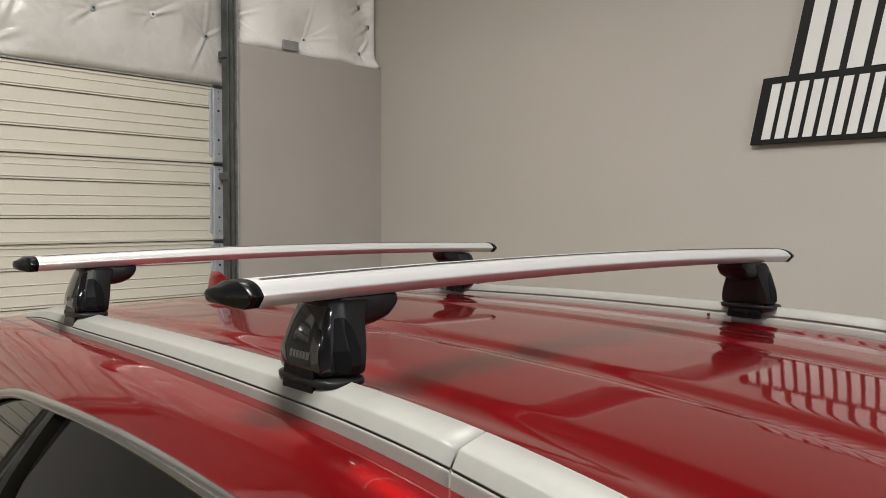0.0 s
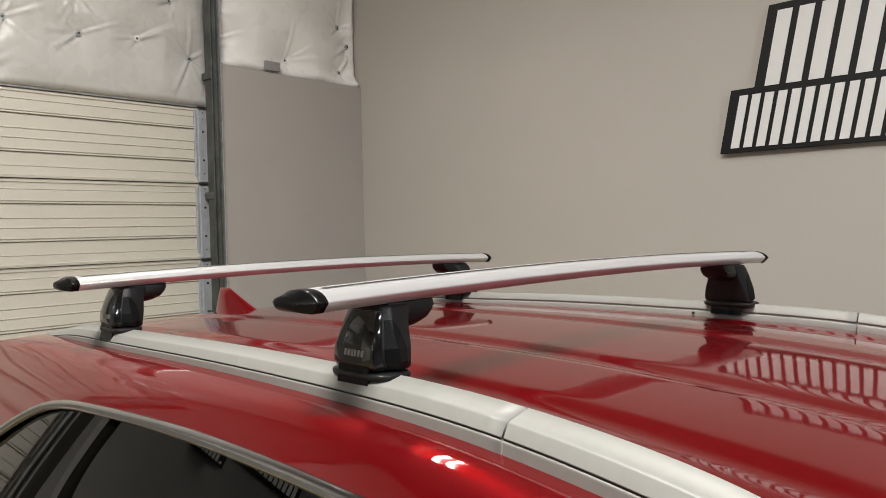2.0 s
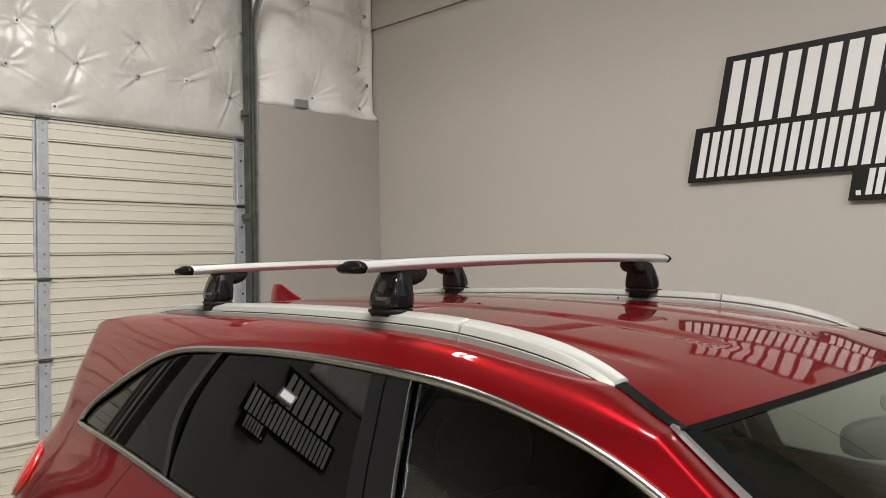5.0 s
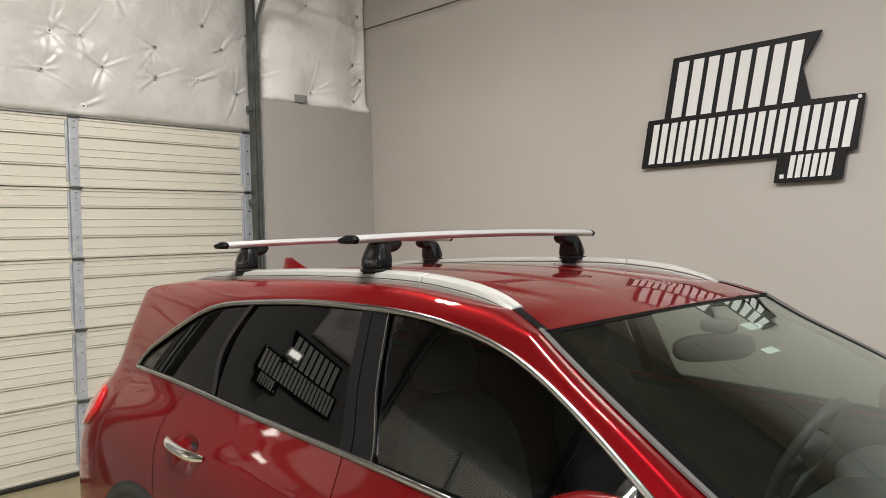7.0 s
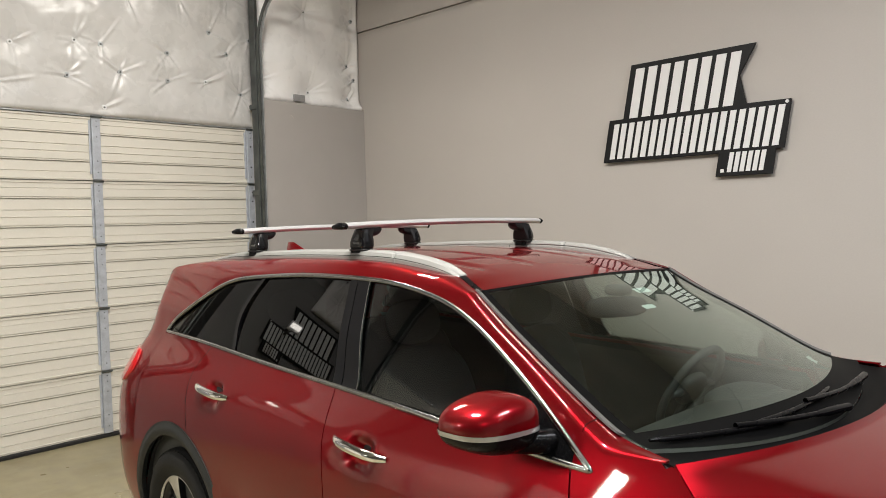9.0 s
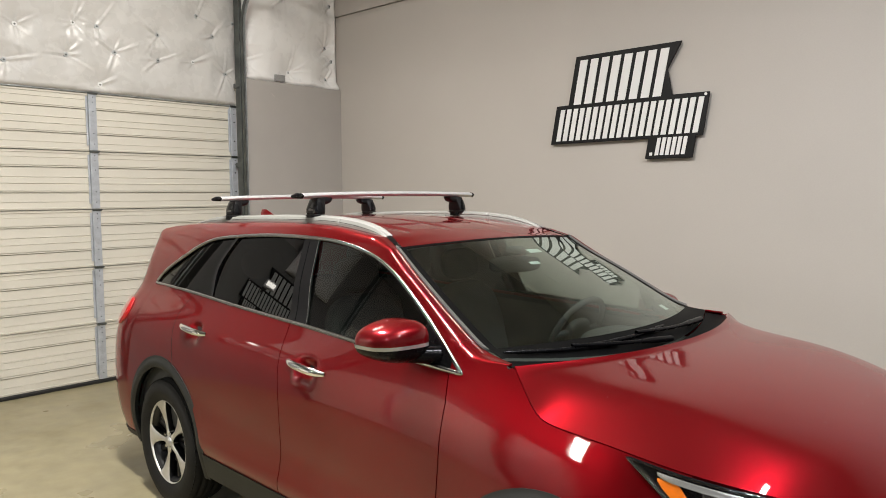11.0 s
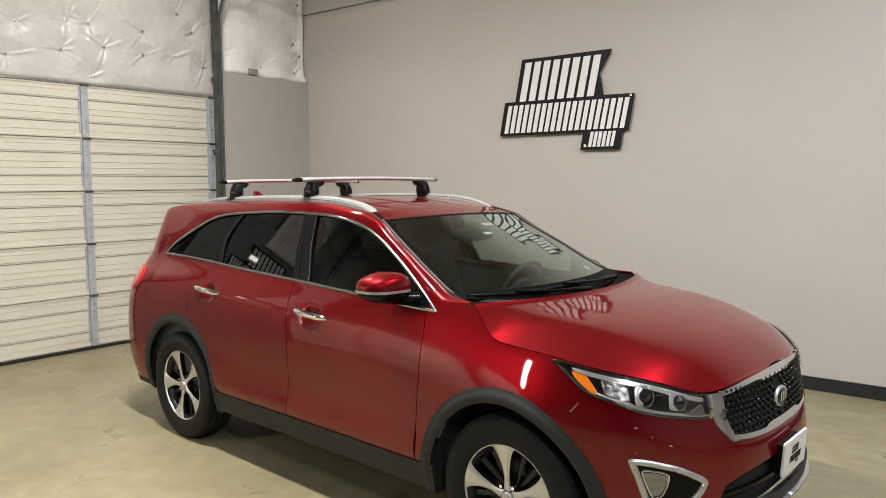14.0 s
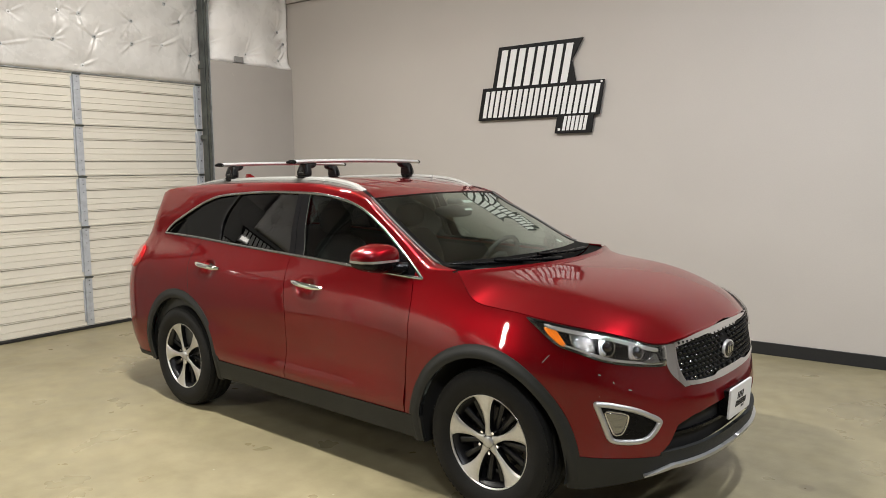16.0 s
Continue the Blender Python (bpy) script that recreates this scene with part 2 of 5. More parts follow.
jamb = thing("door_track", "dark galvanised vertical door track bolted to the wall", "door track", group="door tracks")
bm = box(-5.785, -5.772, 1.812, 1.848, 0, 4.7)
box(-5.90, -5.785, 1.835, 1.848, 0, 4.7, bm)
part("jamb_angle", bm, DARK_STEEL, jamb, "dark grey-green steel angle", bevel=0.003)
path = [(-5.745, 1.858, 0.02), (-5.745, 1.858, 3.55)] + [(-5.745 + 0.55 * (1 - math.cos(a)), 1.858, 3.55 + 0.55 * math.sin(a)) for a in np.linspace(0.1, math.pi / 2, 12)] + [(-2.6, 1.858, 4.12)]
for dy, name in ((0.0, "track_lip"), (-0.032, "track_lip")):
    pts = [(x, y + dy, z) for x, y, z in path]
    rings = []
    for i, p in enumerate(pts):
        d = (Vector(pts[min(i + 1, len(pts) - 1)]) - Vector(pts[max(i - 1, 0)])).normalized()
        v = d.cross(Vector((0, 1, 0)))
        rings.append([Vector(p) + Vector((0, 1, 0)) * a + v * b for a, b in ((-0.004, -0.02), (0.004, -0.02), (0.004, 0.02), (-0.004, 0.02))])
    bm = bmesh.new()
    vs = [[bm.verts.new(p) for p in r] for r in rings]
    for a, b in zip(vs, vs[1:]):
        for k in range(4):
            bm.faces.new((a[k], a[(k + 1) % 4], b[(k + 1) % 4], b[k]))
    bm.faces.new(vs[0][::-1])
    bm.faces.new(vs[-1])
    bmesh.ops.recalc_face_normals(bm, faces=bm.faces)
    part(name, bm, DARK_STEEL if dy else STEEL, jamb, "folded steel track lip")
for z in (0.4, 1.25, 2.1, 2.95):
    part("track_bracket", box(-5.92, -5.80, 1.82, 1.855, z, z + 0.05), DARK_STEEL, jamb, "small dark steel bracket", bevel=0.003)
tagged(part("trim", box(PANEL_X - 0.3, PANEL_X + 0.006, 1.862, 1.869, 0, 3.05), WALL), "thin pale edge trim on the grey panel", "trim", kind="structure")
tagged(part("wall_scuff", prism([(2.20, 2.915), (2.235, 2.885), (2.24, 2.89), (2.205, 2.92)], "x", PANEL_X, PANEL_X + 0.003), WALL), "small pale scuff on the grey panel", "trim", kind="structure")


def quilt(name, y0, y1, z0, z1, x, bolts, puff, ny, nz, label, hem, mat):
    """A vinyl insulation blanket pinned by round washers, with creases that run out from each of them."""
    rnd = random.Random(len(bolts))
    creases = [(by, bz, rnd.uniform(0, 2 * math.pi), rnd.uniform(0.12, 0.36), rnd.uniform(0.006, 0.015), rnd.uniform(0.4, 1.0)) for by, bz in bolts for _ in range(6)]

    def depth(y, z):
        near = min(math.hypot(y - by, z - bz) for by, bz in bolts)
        h = puff * (1 - math.exp(-(near / 0.16) ** 1.4))
        h += 0.010 * noise.noise(Vector((y * 2.1, z * 2.1, 3))) + 0.007 * noise.noise(Vector((y * 7, z * 5, 7))) + 0.004 * abs(noise.noise(Vector((y * 9 + z * 4, z * 11 - y * 5, 1))))
        for by, bz, ang, length, width, amp in creases:
            u = (y - by) * math.cos(ang) + (z - bz) * math.sin(ang)
            if 0.01 < u < length:
                v = -(y - by) * math.sin(ang) + (z - bz) * math.cos(ang)
                w = width * (0.5 + u / length)
                h += 0.024 * amp * math.exp(-((v / w) ** 2)) * (1 - u / length) * min(1, u / 0.03) - 0.014 * amp * math.exp(-(((v - 2 * w) / w) ** 2)) * (1 - u / length)
        border = min((y - y0), (y1 - y), (z - z0) * 1.2) / 0.07
        return h * (1 - math.exp(-max(border, 0) ** 1.2 * 1.5)) + hem(y, z)
    bm = bmesh.new()
    vs = [[bm.verts.new((x + depth(lerp_(y0, y1, i / ny), lerp_(z0, z1, j / nz)), lerp_(y0, y1, i / ny), lerp_(z0, z1, j / nz) + (0.006 * noise.noise(Vector((i * 0.2, 0, 5))) if j == 0 else 0))) for j in range(nz + 1)] for i in range(ny + 1)]
    for i in range(ny):
        for j in range(nz):
            bm.faces.new((vs[i][j], vs[i + 1][j], vs[i + 1][j + 1], vs[i][j + 1]))
    for i in range(ny):
        a, b = vs[i][0], vs[i + 1][0]
        c, d = bm.verts.new((x - 0.04, *a.co[1:])), bm.verts.new((x - 0.04, *b.co[1:]))
        bm.faces.new((c, d, b, a))
    for j in range(nz):
        a, b = vs[ny][j], vs[ny][j + 1]
        c, d = bm.verts.new((x - 0.04, *a.co[1:])), bm.verts.new((x - 0.04, *b.co[1:]))
        bm.faces.new((a, c, d, b))
    bmesh.ops.recalc_face_normals(bm, faces=bm.faces)
    blanket = thing(name, label, "insulation")
    part("blanket", bm, mat, blanket, smooth=True)
    for k, (by, bz) in enumerate(bolts):
        if not (y0 < by < y1 and z0 < bz < z1):
            continue
        d = x + depth(by, bz)
        bm = cylinder((d - 0.004, by, bz), (d + 0.010, by, bz), 0.024, 0.021, seg=18)
        w = part("washer", bm, STEEL if k % 4 else WHITE, blanket, "round washer", bevel=0.001)
        part("screw", cylinder((d + 0.008, by, bz), (d + 0.014, by, bz), 0.008, seg=10), DARK_STEEL, w)
    return blanket


def lerp_(a, b, t):
    return a + (b - a) * t


quilt("door_insulation", DOOR_S, DOOR_N, DOOR_TOP + 0.012, 4.65, DOOR_X + 0.012,
      [(0.17, 3.39), (0.39, 3.39), (0.10, 3.09), (0.55, 3.17), (0.40, 2.85), (0.99, 3.40), (1.61, 3.48), (0.99, 3.15), (1.37, 3.18), (1.75, 3.10), (1.86, 3.65), (1.43, 3.66), (0.62, 3.86), (1.12, 3.95), (1.62, 4.05), (0.10, 3.80), (-0.32, 3.30), (-0.42, 2.98), (-0.75, 3.5), (-0.9, 3.05), (-1.1, 3.7)],
      0.045, 230, 150, "white quilted vinyl insulation over the upper door, pinned with washers", lambda y, z: 0.012 * math.exp(-((z - DOOR_TOP - 0.03) / 0.03) ** 2), VINYL)
quilt("wall_insulation", 1.872, 3.19, 3.055, 4.65, PANEL_X - 0.115,
      [(2.48, 4.03), (3.12, 4.04), (3.05, 3.54), (3.13, 3.39), (2.51, 3.19), (3.05, 3.165), (1.89, 3.62), (1.89, 3.25), (2.3, 4.4)],
      0.10, 110, 130, "white vinyl insulation blanket hanging above the grey panel", lambda y, z: 0.06 * math.exp(-((z - 3.055) / 0.06) ** 2) + 0.05 * math.exp(-((y - 3.17) / 0.05) ** 2), NEW_VINYL)
quilt("wall_insulation", -3.15, -2.35, 2.72, 4.5, PANEL_X + 0.012,
      [(-2.6, 3.0), (-3.0, 3.2), (-2.75, 3.6), (-2.5, 3.3), (-2.95, 4.0), (-2.5, 4.1)],
      0.08, 60, 90, "white vinyl insulation blanket on the wall beside the rolling door", lambda y, z: 0.03 * math.exp(-((z - 2.72) / 0.05) ** 2), NEW_VINYL)
# the second rolling door further along the wall, with a track on either side
copy_thing(rolling_door, pose(0, -5.50, 0))
for dy in (-3.13, -5.50, -8.63):
    copy_thing(jamb, pose(0, dy, 0))
tape = thing("duct_tape", "grey strip of duct tape on the insulation hem", "tape")
part("strip", box(PANEL_X - 0.02, PANEL_X + 0.008, 2.255, 2.385, 3.065, 3.135), material("duct_tape", (0.33, 0.33, 0.33), 0.35, 0.3, vary=0.1, scale=20, bump=0.3, bump_scale=40), tape, bevel=0.003)


# ---- sign boards ----
BOARD = [(-2.437, 3.011), (-1.442, 3.016), (-1.565, 2.80), (-1.521, 2.587), (-1.203, 2.583), (-1.256, 2.241), (-1.313, 2.241), (-1.340, 2.062), (-1.757, 2.064), (-1.728, 2.236), (-2.711, 2.236), (-2.645, 2.583), (-2.519, 2.585)]


def sign(m, label):
    """A black cut-out board with plain slanted white bars in three rows."""
    ob = thing("wall_sign", label, "sign", m, "shop signs")
    part("board", prism(BOARD, "y", 0, 0.022), BLACK, ob, "black cut-out board", bevel=0.003)
    part("spacer", box(-2.4, -1.75, 0.022, 0.045, 2.3, 2.8), BLACK, ob, "hidden black mounting block")
    lean = 0.19
    for x0, x1, z0, z1, n, fill in ((-2.472, -1.59, 2.583, 2.973, 4, 0.34), (-2.655, -1.277, 2.262, 2.547, 10, 0.33), (-1.672, -1.392, 2.092, 2.238, 3, 0.34)):
        step = (x1 - x0) / n
        for k in range(n):
            for off in (0.04, 0.54):
                a, w = x0 + (k + off) * step, fill * step
                part("white_bar", prism([(a, z0), (a + w, z0), (a + w + lean * (z1 - z0), z1), (a + lean * (z1 - z0), z1)], "y", -0.005, 0.001), WHITE, ob, "slanted white bar")
    part("white_dot", box(-1.715, -1.690, -0.005, 0.001, 2.092, 2.118), WHITE, ob)
    part("mark", cylinder((-1.232, -0.004, 2.565), (-1.232, 0.001, 2.565), 0.012, seg=16), WHITE, ob)
    return ob


sign(pose(0, 3.155, 0), "black cut-out shop sign with slanted white bars on the wall")
sign(Matrix.Translation((PANEL_X + 0.045, -1.116, 0.467)) @ pose(0, 0, 0, 0, 0, 90) @ Matrix.Scale(0.72, 4), "black cut-out shop sign with white bars beside the rolling door")


# ---- ceiling lights and added fill lights ----
GLOW = bpy.data.materials.new("lamp_glow")
GLOW.use_nodes = True
GLOW.node_tree.nodes["Principled BSDF"].inputs["Emission Color"].default_value = (1, 0.95, 0.86, 1)
GLOW.node_tree.nodes["Principled BSDF"].inputs["Emission Strength"].default_value = 9
for lx, ly, lz, turn, length, watts, gap, colour in LIGHTS:
    ob = thing("ceiling_or_fill_light", "white twin-tube light overhead, out of view, mostly added as fill", "ceiling light", pose(lx, ly, lz, 0, 0, turn), "ceiling lights")
    tube_half = length / 2
    part("housing", box(-0.16, 0.16, -tube_half - 0.02, tube_half + 0.02, 0.02, 0.08), WHITE, ob, bevel=0.01)
    for dx in (-gap, gap):
        part("tube", cylinder((dx, -tube_half, 0.0), (dx, tube_half, 0.0), min(0.018, gap * 0.35)), GLOW, ob, "glowing white tube", True)
    part("hanger", cylinder((0, 0, 0.08), (0, 0, TOP - lz), 0.008), STEEL, ob, "thin steel hanger")


def flood_lamp(m):
    """A wall flood lamp on a short bracket, its glass towards +x."""
    ob = thing("flood_lamp", "small lit white flood lamp on a wall bracket", "lamp", m)
    part("bracket", box(-0.66, -0.06, -0.015, 0.015, -0.012, 0.012), DARK_STEEL, ob, "dark steel bracket", bevel=0.003)
    case = part("case", box(-0.07, 0.0, -0.075, 0.075, -0.055, 0.055), WHITE, ob, "white metal case", bevel=0.012)
    part("glass", box(-0.004, 0.012, -0.055, 0.055, -0.030, 0.030), GLOW, case, "glowing lamp glass", bevel=0.004)
    for y in (-0.04, 0.0, 0.04):
        part("cooling_fin", box(-0.095, -0.065, y - 0.005, y + 0.005, -0.045, 0.045), WHITE, case, "white cooling fin", bevel=0.002)


flood_lamp(pose(-5.18, -2.06, 2.28, 0, 0, 18))


# ---- the car's outer form ----
def spline(xs, ys):
    """A natural cubic spline through a few knots, straight beyond them."""
    xs, ys = np.array(xs, float), np.array(ys, float)
    n, h = len(xs), np.diff(xs)
    a = np.eye(n)
    r = np.zeros(n if ys.ndim == 1 else (n, ys.shape[1]))
    for i in range(1, n - 1):
        a[i, i - 1], a[i, i], a[i, i + 1] = h[i - 1], 2 * (h[i - 1] + h[i]), h[i]
        r[i] = 6 * ((ys[i + 1] - ys[i]) / h[i] - (ys[i] - ys[i - 1]) / h[i - 1])
    m = np.linalg.solve(a, r)

    def at(x):
        i = min(max(int(np.searchsorted(xs, x)) - 1, 0), n - 2)
        t = min(max(x, xs[0]), xs[-1])
        p, q = (xs[i + 1] - t) / h[i], (t - xs[i]) / h[i]
        v = p * ys[i] + q * ys[i + 1] + ((p ** 3 - p) * m[i] + (q ** 3 - q) * m[i + 1]) * h[i] ** 2 / 6
        if x != t:
            d = (ys[i + 1] - ys[i]) / h[i] + h[i] / 6 * ((m[i] * -1 + m[i + 1] * -1 * -2) if x > t else (-2 * m[i] - m[i + 1]))
            v = v + d * (x - t)
        return v
    return at


KNOT_Z = (0.25, 0.40, 0.60, 0.80, 0.92, 1.03, 1.12, 1.20, 1.35, 1.50, 1.58, 1.64)
STATIONS = {
    -3.3: (0.85, 0.885, 0.905, 0.905, 0.895, 0.863, 0.808, 0.750, 0.696, 0.633, 0.591, 0.544),
    -2.2: (0.86, 0.90, 0.905, 0.91, 0.905, 0.88, 0.828, 0.778, 0.728, 0.667, 0.630, 0.580),
    -1.4: (0.86, 0.90, 0.905, 0.91, 0.905, 0.88, 0.830, 0.782, 0.730, 0.669, 0.631, 0.581),
    -0.45: (0.87, 0.905, 0.915, 0.913, 0.896, 0.862, 0.828, 0.793, 0.717, 0.648, 0.606, 0.553),
    0.1: (0.87, 0.905, 0.925, 0.934, 0.900, 0.858, 0.812, 0.765, 0.68, 0.61, 0.56, 0.50),
}
SECTIONS = [spline(KNOT_Z, w) for w in STATIONS.values()]
REAR_X, FRONT_X, REAR_N, FRONT_N = -3.3, 0.1, 3.2, 2.6
nose = spline((0.22, 0.32, 0.42, 0.6, 0.7, 0.8, 0.9, 0.97, 1.05), (0.84, 0.905, 0.925, 0.915, 0.895, 0.872, 0.855, 0.82, 0.76))
tail_end = spline((0.25, 0.4, 0.6, 0.8, 0.95, 1.15, 1.3, 1.45, 1.55), (-3.68, -3.80, -3.83, -3.82, -3.78, -3.70, -3.64, -3.60, -3.60))


BLEND = spline(tuple(STATIONS), np.eye(len(STATIONS)))


@functools.lru_cache(None)
def blend_at(x):
    return BLEND(x)


@functools.lru_cache(None)
def widths_at(z):
    return np.array([f(z) for f in SECTIONS])


HANDLES = ((-1.345, 1.022), (-2.435, 1.052))


def half_width(x, z):
    x = min(max(x, REAR_X), FRONT_X)
    w = float(blend_at(round(x, 4)) @ widths_at(round(z, 4)))
    for hx, hz in HANDLES:
        w -= 0.022 * math.exp(-(((x - hx) / 0.062) ** 4) - ((z - hz + 0.012) / 0.045) ** 4)
    w -= 0.012 * math.exp(-(((x + 1.4) / 0.75) ** 4) - ((z - 0.56) / 0.09) ** 2)
    w += 0.006 * math.exp(-(((x + 1.4) / 1.0) ** 4) - ((z - 0.455) / 0.035) ** 2)
    return w


def skin(s, z, out=0.0):
    """The right side's skin: s is x along the flank; past either end of it, 1.0 of s turns round the corner to the middle."""
    def raw(s, z):
        if s > FRONT_X:
            a = math.radians(min((s - FRONT_X) * 90, 90))
            return np.array((FRONT_X + (nose(z) - FRONT_X) * math.sin(a) ** (2 / FRONT_N), -half_width(FRONT_X, z) * max(math.cos(a), 0) ** (2 / FRONT_N), z))
        if s < REAR_X:
            a = math.radians(min((REAR_X - s) * 90, 90))
            return np.array((REAR_X + (tail_end(z) - REAR_X) * math.sin(a) ** (2 / REAR_N), -half_width(REAR_X, z) * max(math.cos(a), 0) ** (2 / REAR_N), z))
        return np.array((s, -half_width(s, z), z))
    p = raw(s, z)
    if out:
        e = 1e-3
        n = np.cross(raw(s + e, z) - raw(s - e, z), raw(s, z + e) - raw(s, z - e))
        p = p + n / np.linalg.norm(n) * out
    return p


# ---- car materials ----
def paint(name, pigment, metal, share):
    """Car paint: a dark pigment and metal flakes, both under one smooth clear coat."""
    m = bpy.data.materials.new(name)
    m.use_nodes = True
    nt = m.node_tree
    tc = nt.nodes.new("ShaderNodeTexCoord")
    v = nt.nodes.new("ShaderNodeTexVoronoi")
    v.inputs["Scale"].default_value = 900
    n = nt.nodes.new("ShaderNodeTexNoise")
    n.inputs["Scale"].default_value = 2.2
    wave = nt.nodes.new("ShaderNodeTexNoise")
    wave.inputs["Scale"].default_value = 260
    orange_peel = nt.nodes.new("ShaderNodeBump")
    orange_peel.inputs["Strength"].default_value, orange_peel.inputs["Distance"].default_value = 0.02, 0.001
    for node in (v, n, wave):
        nt.links.new(tc.outputs["Object"], node.inputs["Vector"])
    nt.links.new(wave.outputs[0], orange_peel.inputs["Height"])
    ma = nt.nodes.new("ShaderNodeMath")
    ma.operation = "MULTIPLY"
    nt.links.new(v.outputs["Distance"], ma.inputs[0])
    nt.links.new(n.outputs[0], ma.inputs[1])
    layers = [nt.nodes["Principled BSDF"], nt.nodes.new("ShaderNodeBsdfPrincipled")]
    for b, (base, flake), metallic, rough in zip(layers, (pigment, metal), (0.0, 1.0), (0.5, 0.31)):
        mix = nt.nodes.new("ShaderNodeMix")
        mix.data_type = "RGBA"
        mix.inputs[6].default_value = (*base, 1)
        mix.inputs[7].default_value = (*flake, 1)
        nt.links.new(ma.outputs[0], mix.inputs[0])
        nt.links.new(mix.outputs[2], b.inputs["Base Color"])
        b.inputs["Metallic"].default_value, b.inputs["Roughness"].default_value = metallic, rough
        b.inputs["Specular IOR Level"].default_value = 0.1
        b.inputs["Specular Tint"].default_value = (1.0, 0.10, 0.10, 1)
        b.inputs["Coat Weight"].default_value, b.inputs["Coat Roughness"].default_value, b.inputs["Coat IOR"].default_value = 1.0, 0.012, 1.5
        nt.links.new(orange_peel.outputs[0], b.inputs["Coat Normal"])
    both = nt.nodes.new("ShaderNodeMixShader")
    both.inputs[0].default_value = share
    nt.links.new(layers[0].outputs[0], both.inputs[1])
    nt.links.new(layers[1].outputs[0], both.inputs[2])
    nt.links.new(both.outputs[0], nt.nodes["Material Output"].inputs[0])
    return m


def glass(name, tint, base=0.08, power=5.0, shine=(0.88, 0.88, 0.88)):
    """A thin pane: what lies behind shows through the tint, and the gloss grows towards grazing angles."""
    m = bpy.data.materials.new(name)
    m.use_nodes = True
    nt = m.node_tree
    nt.nodes.remove(nt.nodes["Principled BSDF"])
    tr = nt.nodes.new("ShaderNodeBsdfTransparent")
    tr.inputs[0].default_value = (*tint, 1)
    gl = nt.nodes.new("ShaderNodeBsdfGlossy")
    gl.inputs["Roughness"].default_value = 0.0
    gl.inputs["Color"].default_value = (*shine, 1)
    lw = nt.nodes.new("ShaderNodeLayerWeight")
    lw.inputs[0].default_value = 0.5
    pw = nt.nodes.new("ShaderNodeMath")
    pw.operation = "POWER"
    pw.inputs[1].default_value = power
    nt.links.new(lw.outputs["Facing"], pw.inputs[0])
    fr = nt.nodes.new("ShaderNodeMapRange")
    fr.inputs[3].default_value, fr.inputs[4].default_value = base, 1.0
    nt.links.new(pw.outputs[0], fr.inputs[0])
    mx = nt.nodes.new("ShaderNodeMixShader")
    nt.links.new(fr.outputs[0], mx.inputs[0])
    nt.links.new(tr.outputs[0], mx.inputs[1])
    nt.links.new(gl.outputs[0], mx.inputs[2])
    nt.links.new(mx.outputs[0], nt.nodes["Material Output"].inputs[0])
    return m


RED = paint("red_metallic_paint", ((0.100, 0.0013, 0.0030), (0.145, 0.0022, 0.0048)), ((0.18, 0.0016, 0.005), (0.40, 0.006, 0.014)), 0.42)
CHROME = material("chrome", (0.80, 0.80, 0.80), 0.05, 1.0, fine=0.02)
SATIN = material("satin_silver", (0.52, 0.52, 0.515), 0.34, 0.75, fine=0.03, fine_scale=40)
RAIL_SILVER = material("rail_silver_paint", (0.205, 0.207, 0.196), 0.52, 0.06, vary=0.03, scale=5, fine=0.03, fine_scale=60)
BAR_ALU = material("anodised_aluminium", (0.66, 0.66, 0.67), 0.30, 0.6, fine=0.05, fine_scale=60, stretch=(1, 0.03, 1))
CLAD = material("grey_plastic_cladding", (0.021, 0.0222, 0.0218), 0.55, spec=0.3, vary=0.12, scale=5, fine=0.12, fine_scale=220, bump=0.12, bump_scale=300)
TOWER = material("black_moulded_plastic", (0.004, 0.004, 0.0045), 0.26, spec=0.14, fine=0.1, rough_vary=0.06)
TOWER_MATT = material("black_textured_plastic", (0.006, 0.006, 0.0065), 0.42, spec=0.3, fine=0.15, fine_scale=250, bump=0.08, bump_scale=400)
PILLAR_FILM = material("pillar_film", (0.004, 0.004, 0.005), 0.3, spec=0.22, fine=0.05)
GLOSS_BLACK = material("gloss_black", (0.005, 0.005, 0.006), 0.08, coat=0.2, fine=0.05)
INNER = material("dark_inner", (0.01, 0.01, 0.01), 0.8, fine=0.1)
TYRE = material("tyre_rubber", (0.010, 0.010, 0.0098), 0.66, spec=0.25, vary=0.2, scale=9, fine=0.15, fine_scale=120, bump=0.15, bump_scale=160)
RIM_FACE = material("machined_alloy", (0.62, 0.61, 0.585), 0.34, 0.6, vary=0.05, scale=16, fine=0.04)
RIM_DARK = material("dark_alloy", (0.008, 0.008, 0.009), 0.40, 0.2, coat=0.1, vary=0.2, scale=20)
DISC = material("brake_steel", (0.10, 0.095, 0.09), 0.45, 0.8, vary=0.2, scale=30)
CLOTH = material("grey_seat_cloth", (0.030, 0.031, 0.032), 0.85, vary=0.1, scale=8, fine=0.2, fine_scale=200, bump=0.2, bump_scale=250)
DASH = material("dash_plastic", (0.045, 0.047, 0.046), 0.5, fine=0.15, fine_scale=200, bump=0.1, bump_scale=250)
HEADLINER = material("headliner_cloth", (0.14, 0.137, 0.13), 0.9, fine=0.06, fine_scale=200)
AMBER = material("amber_plastic", (0.85, 0.2, 0.015), 0.15, coat=0.8, fine=0.1, fine_scale=90)
TAIL_RED = material("red_lamp_plastic", (0.42, 0.008, 0.010), 0.12, coat=1.0, fine=0.15, fine_scale=70)
LAMP_CLEAR = material("frosted_lamp", (0.66, 0.67, 0.67), 0.24, 0.7, fine=0.15, fine_scale=70)
STRIP_WHITE = material("white_lamp_strip", (0.5, 0.5, 0.49), 0.16, 0.6, coat=0.6, fine=0.05)
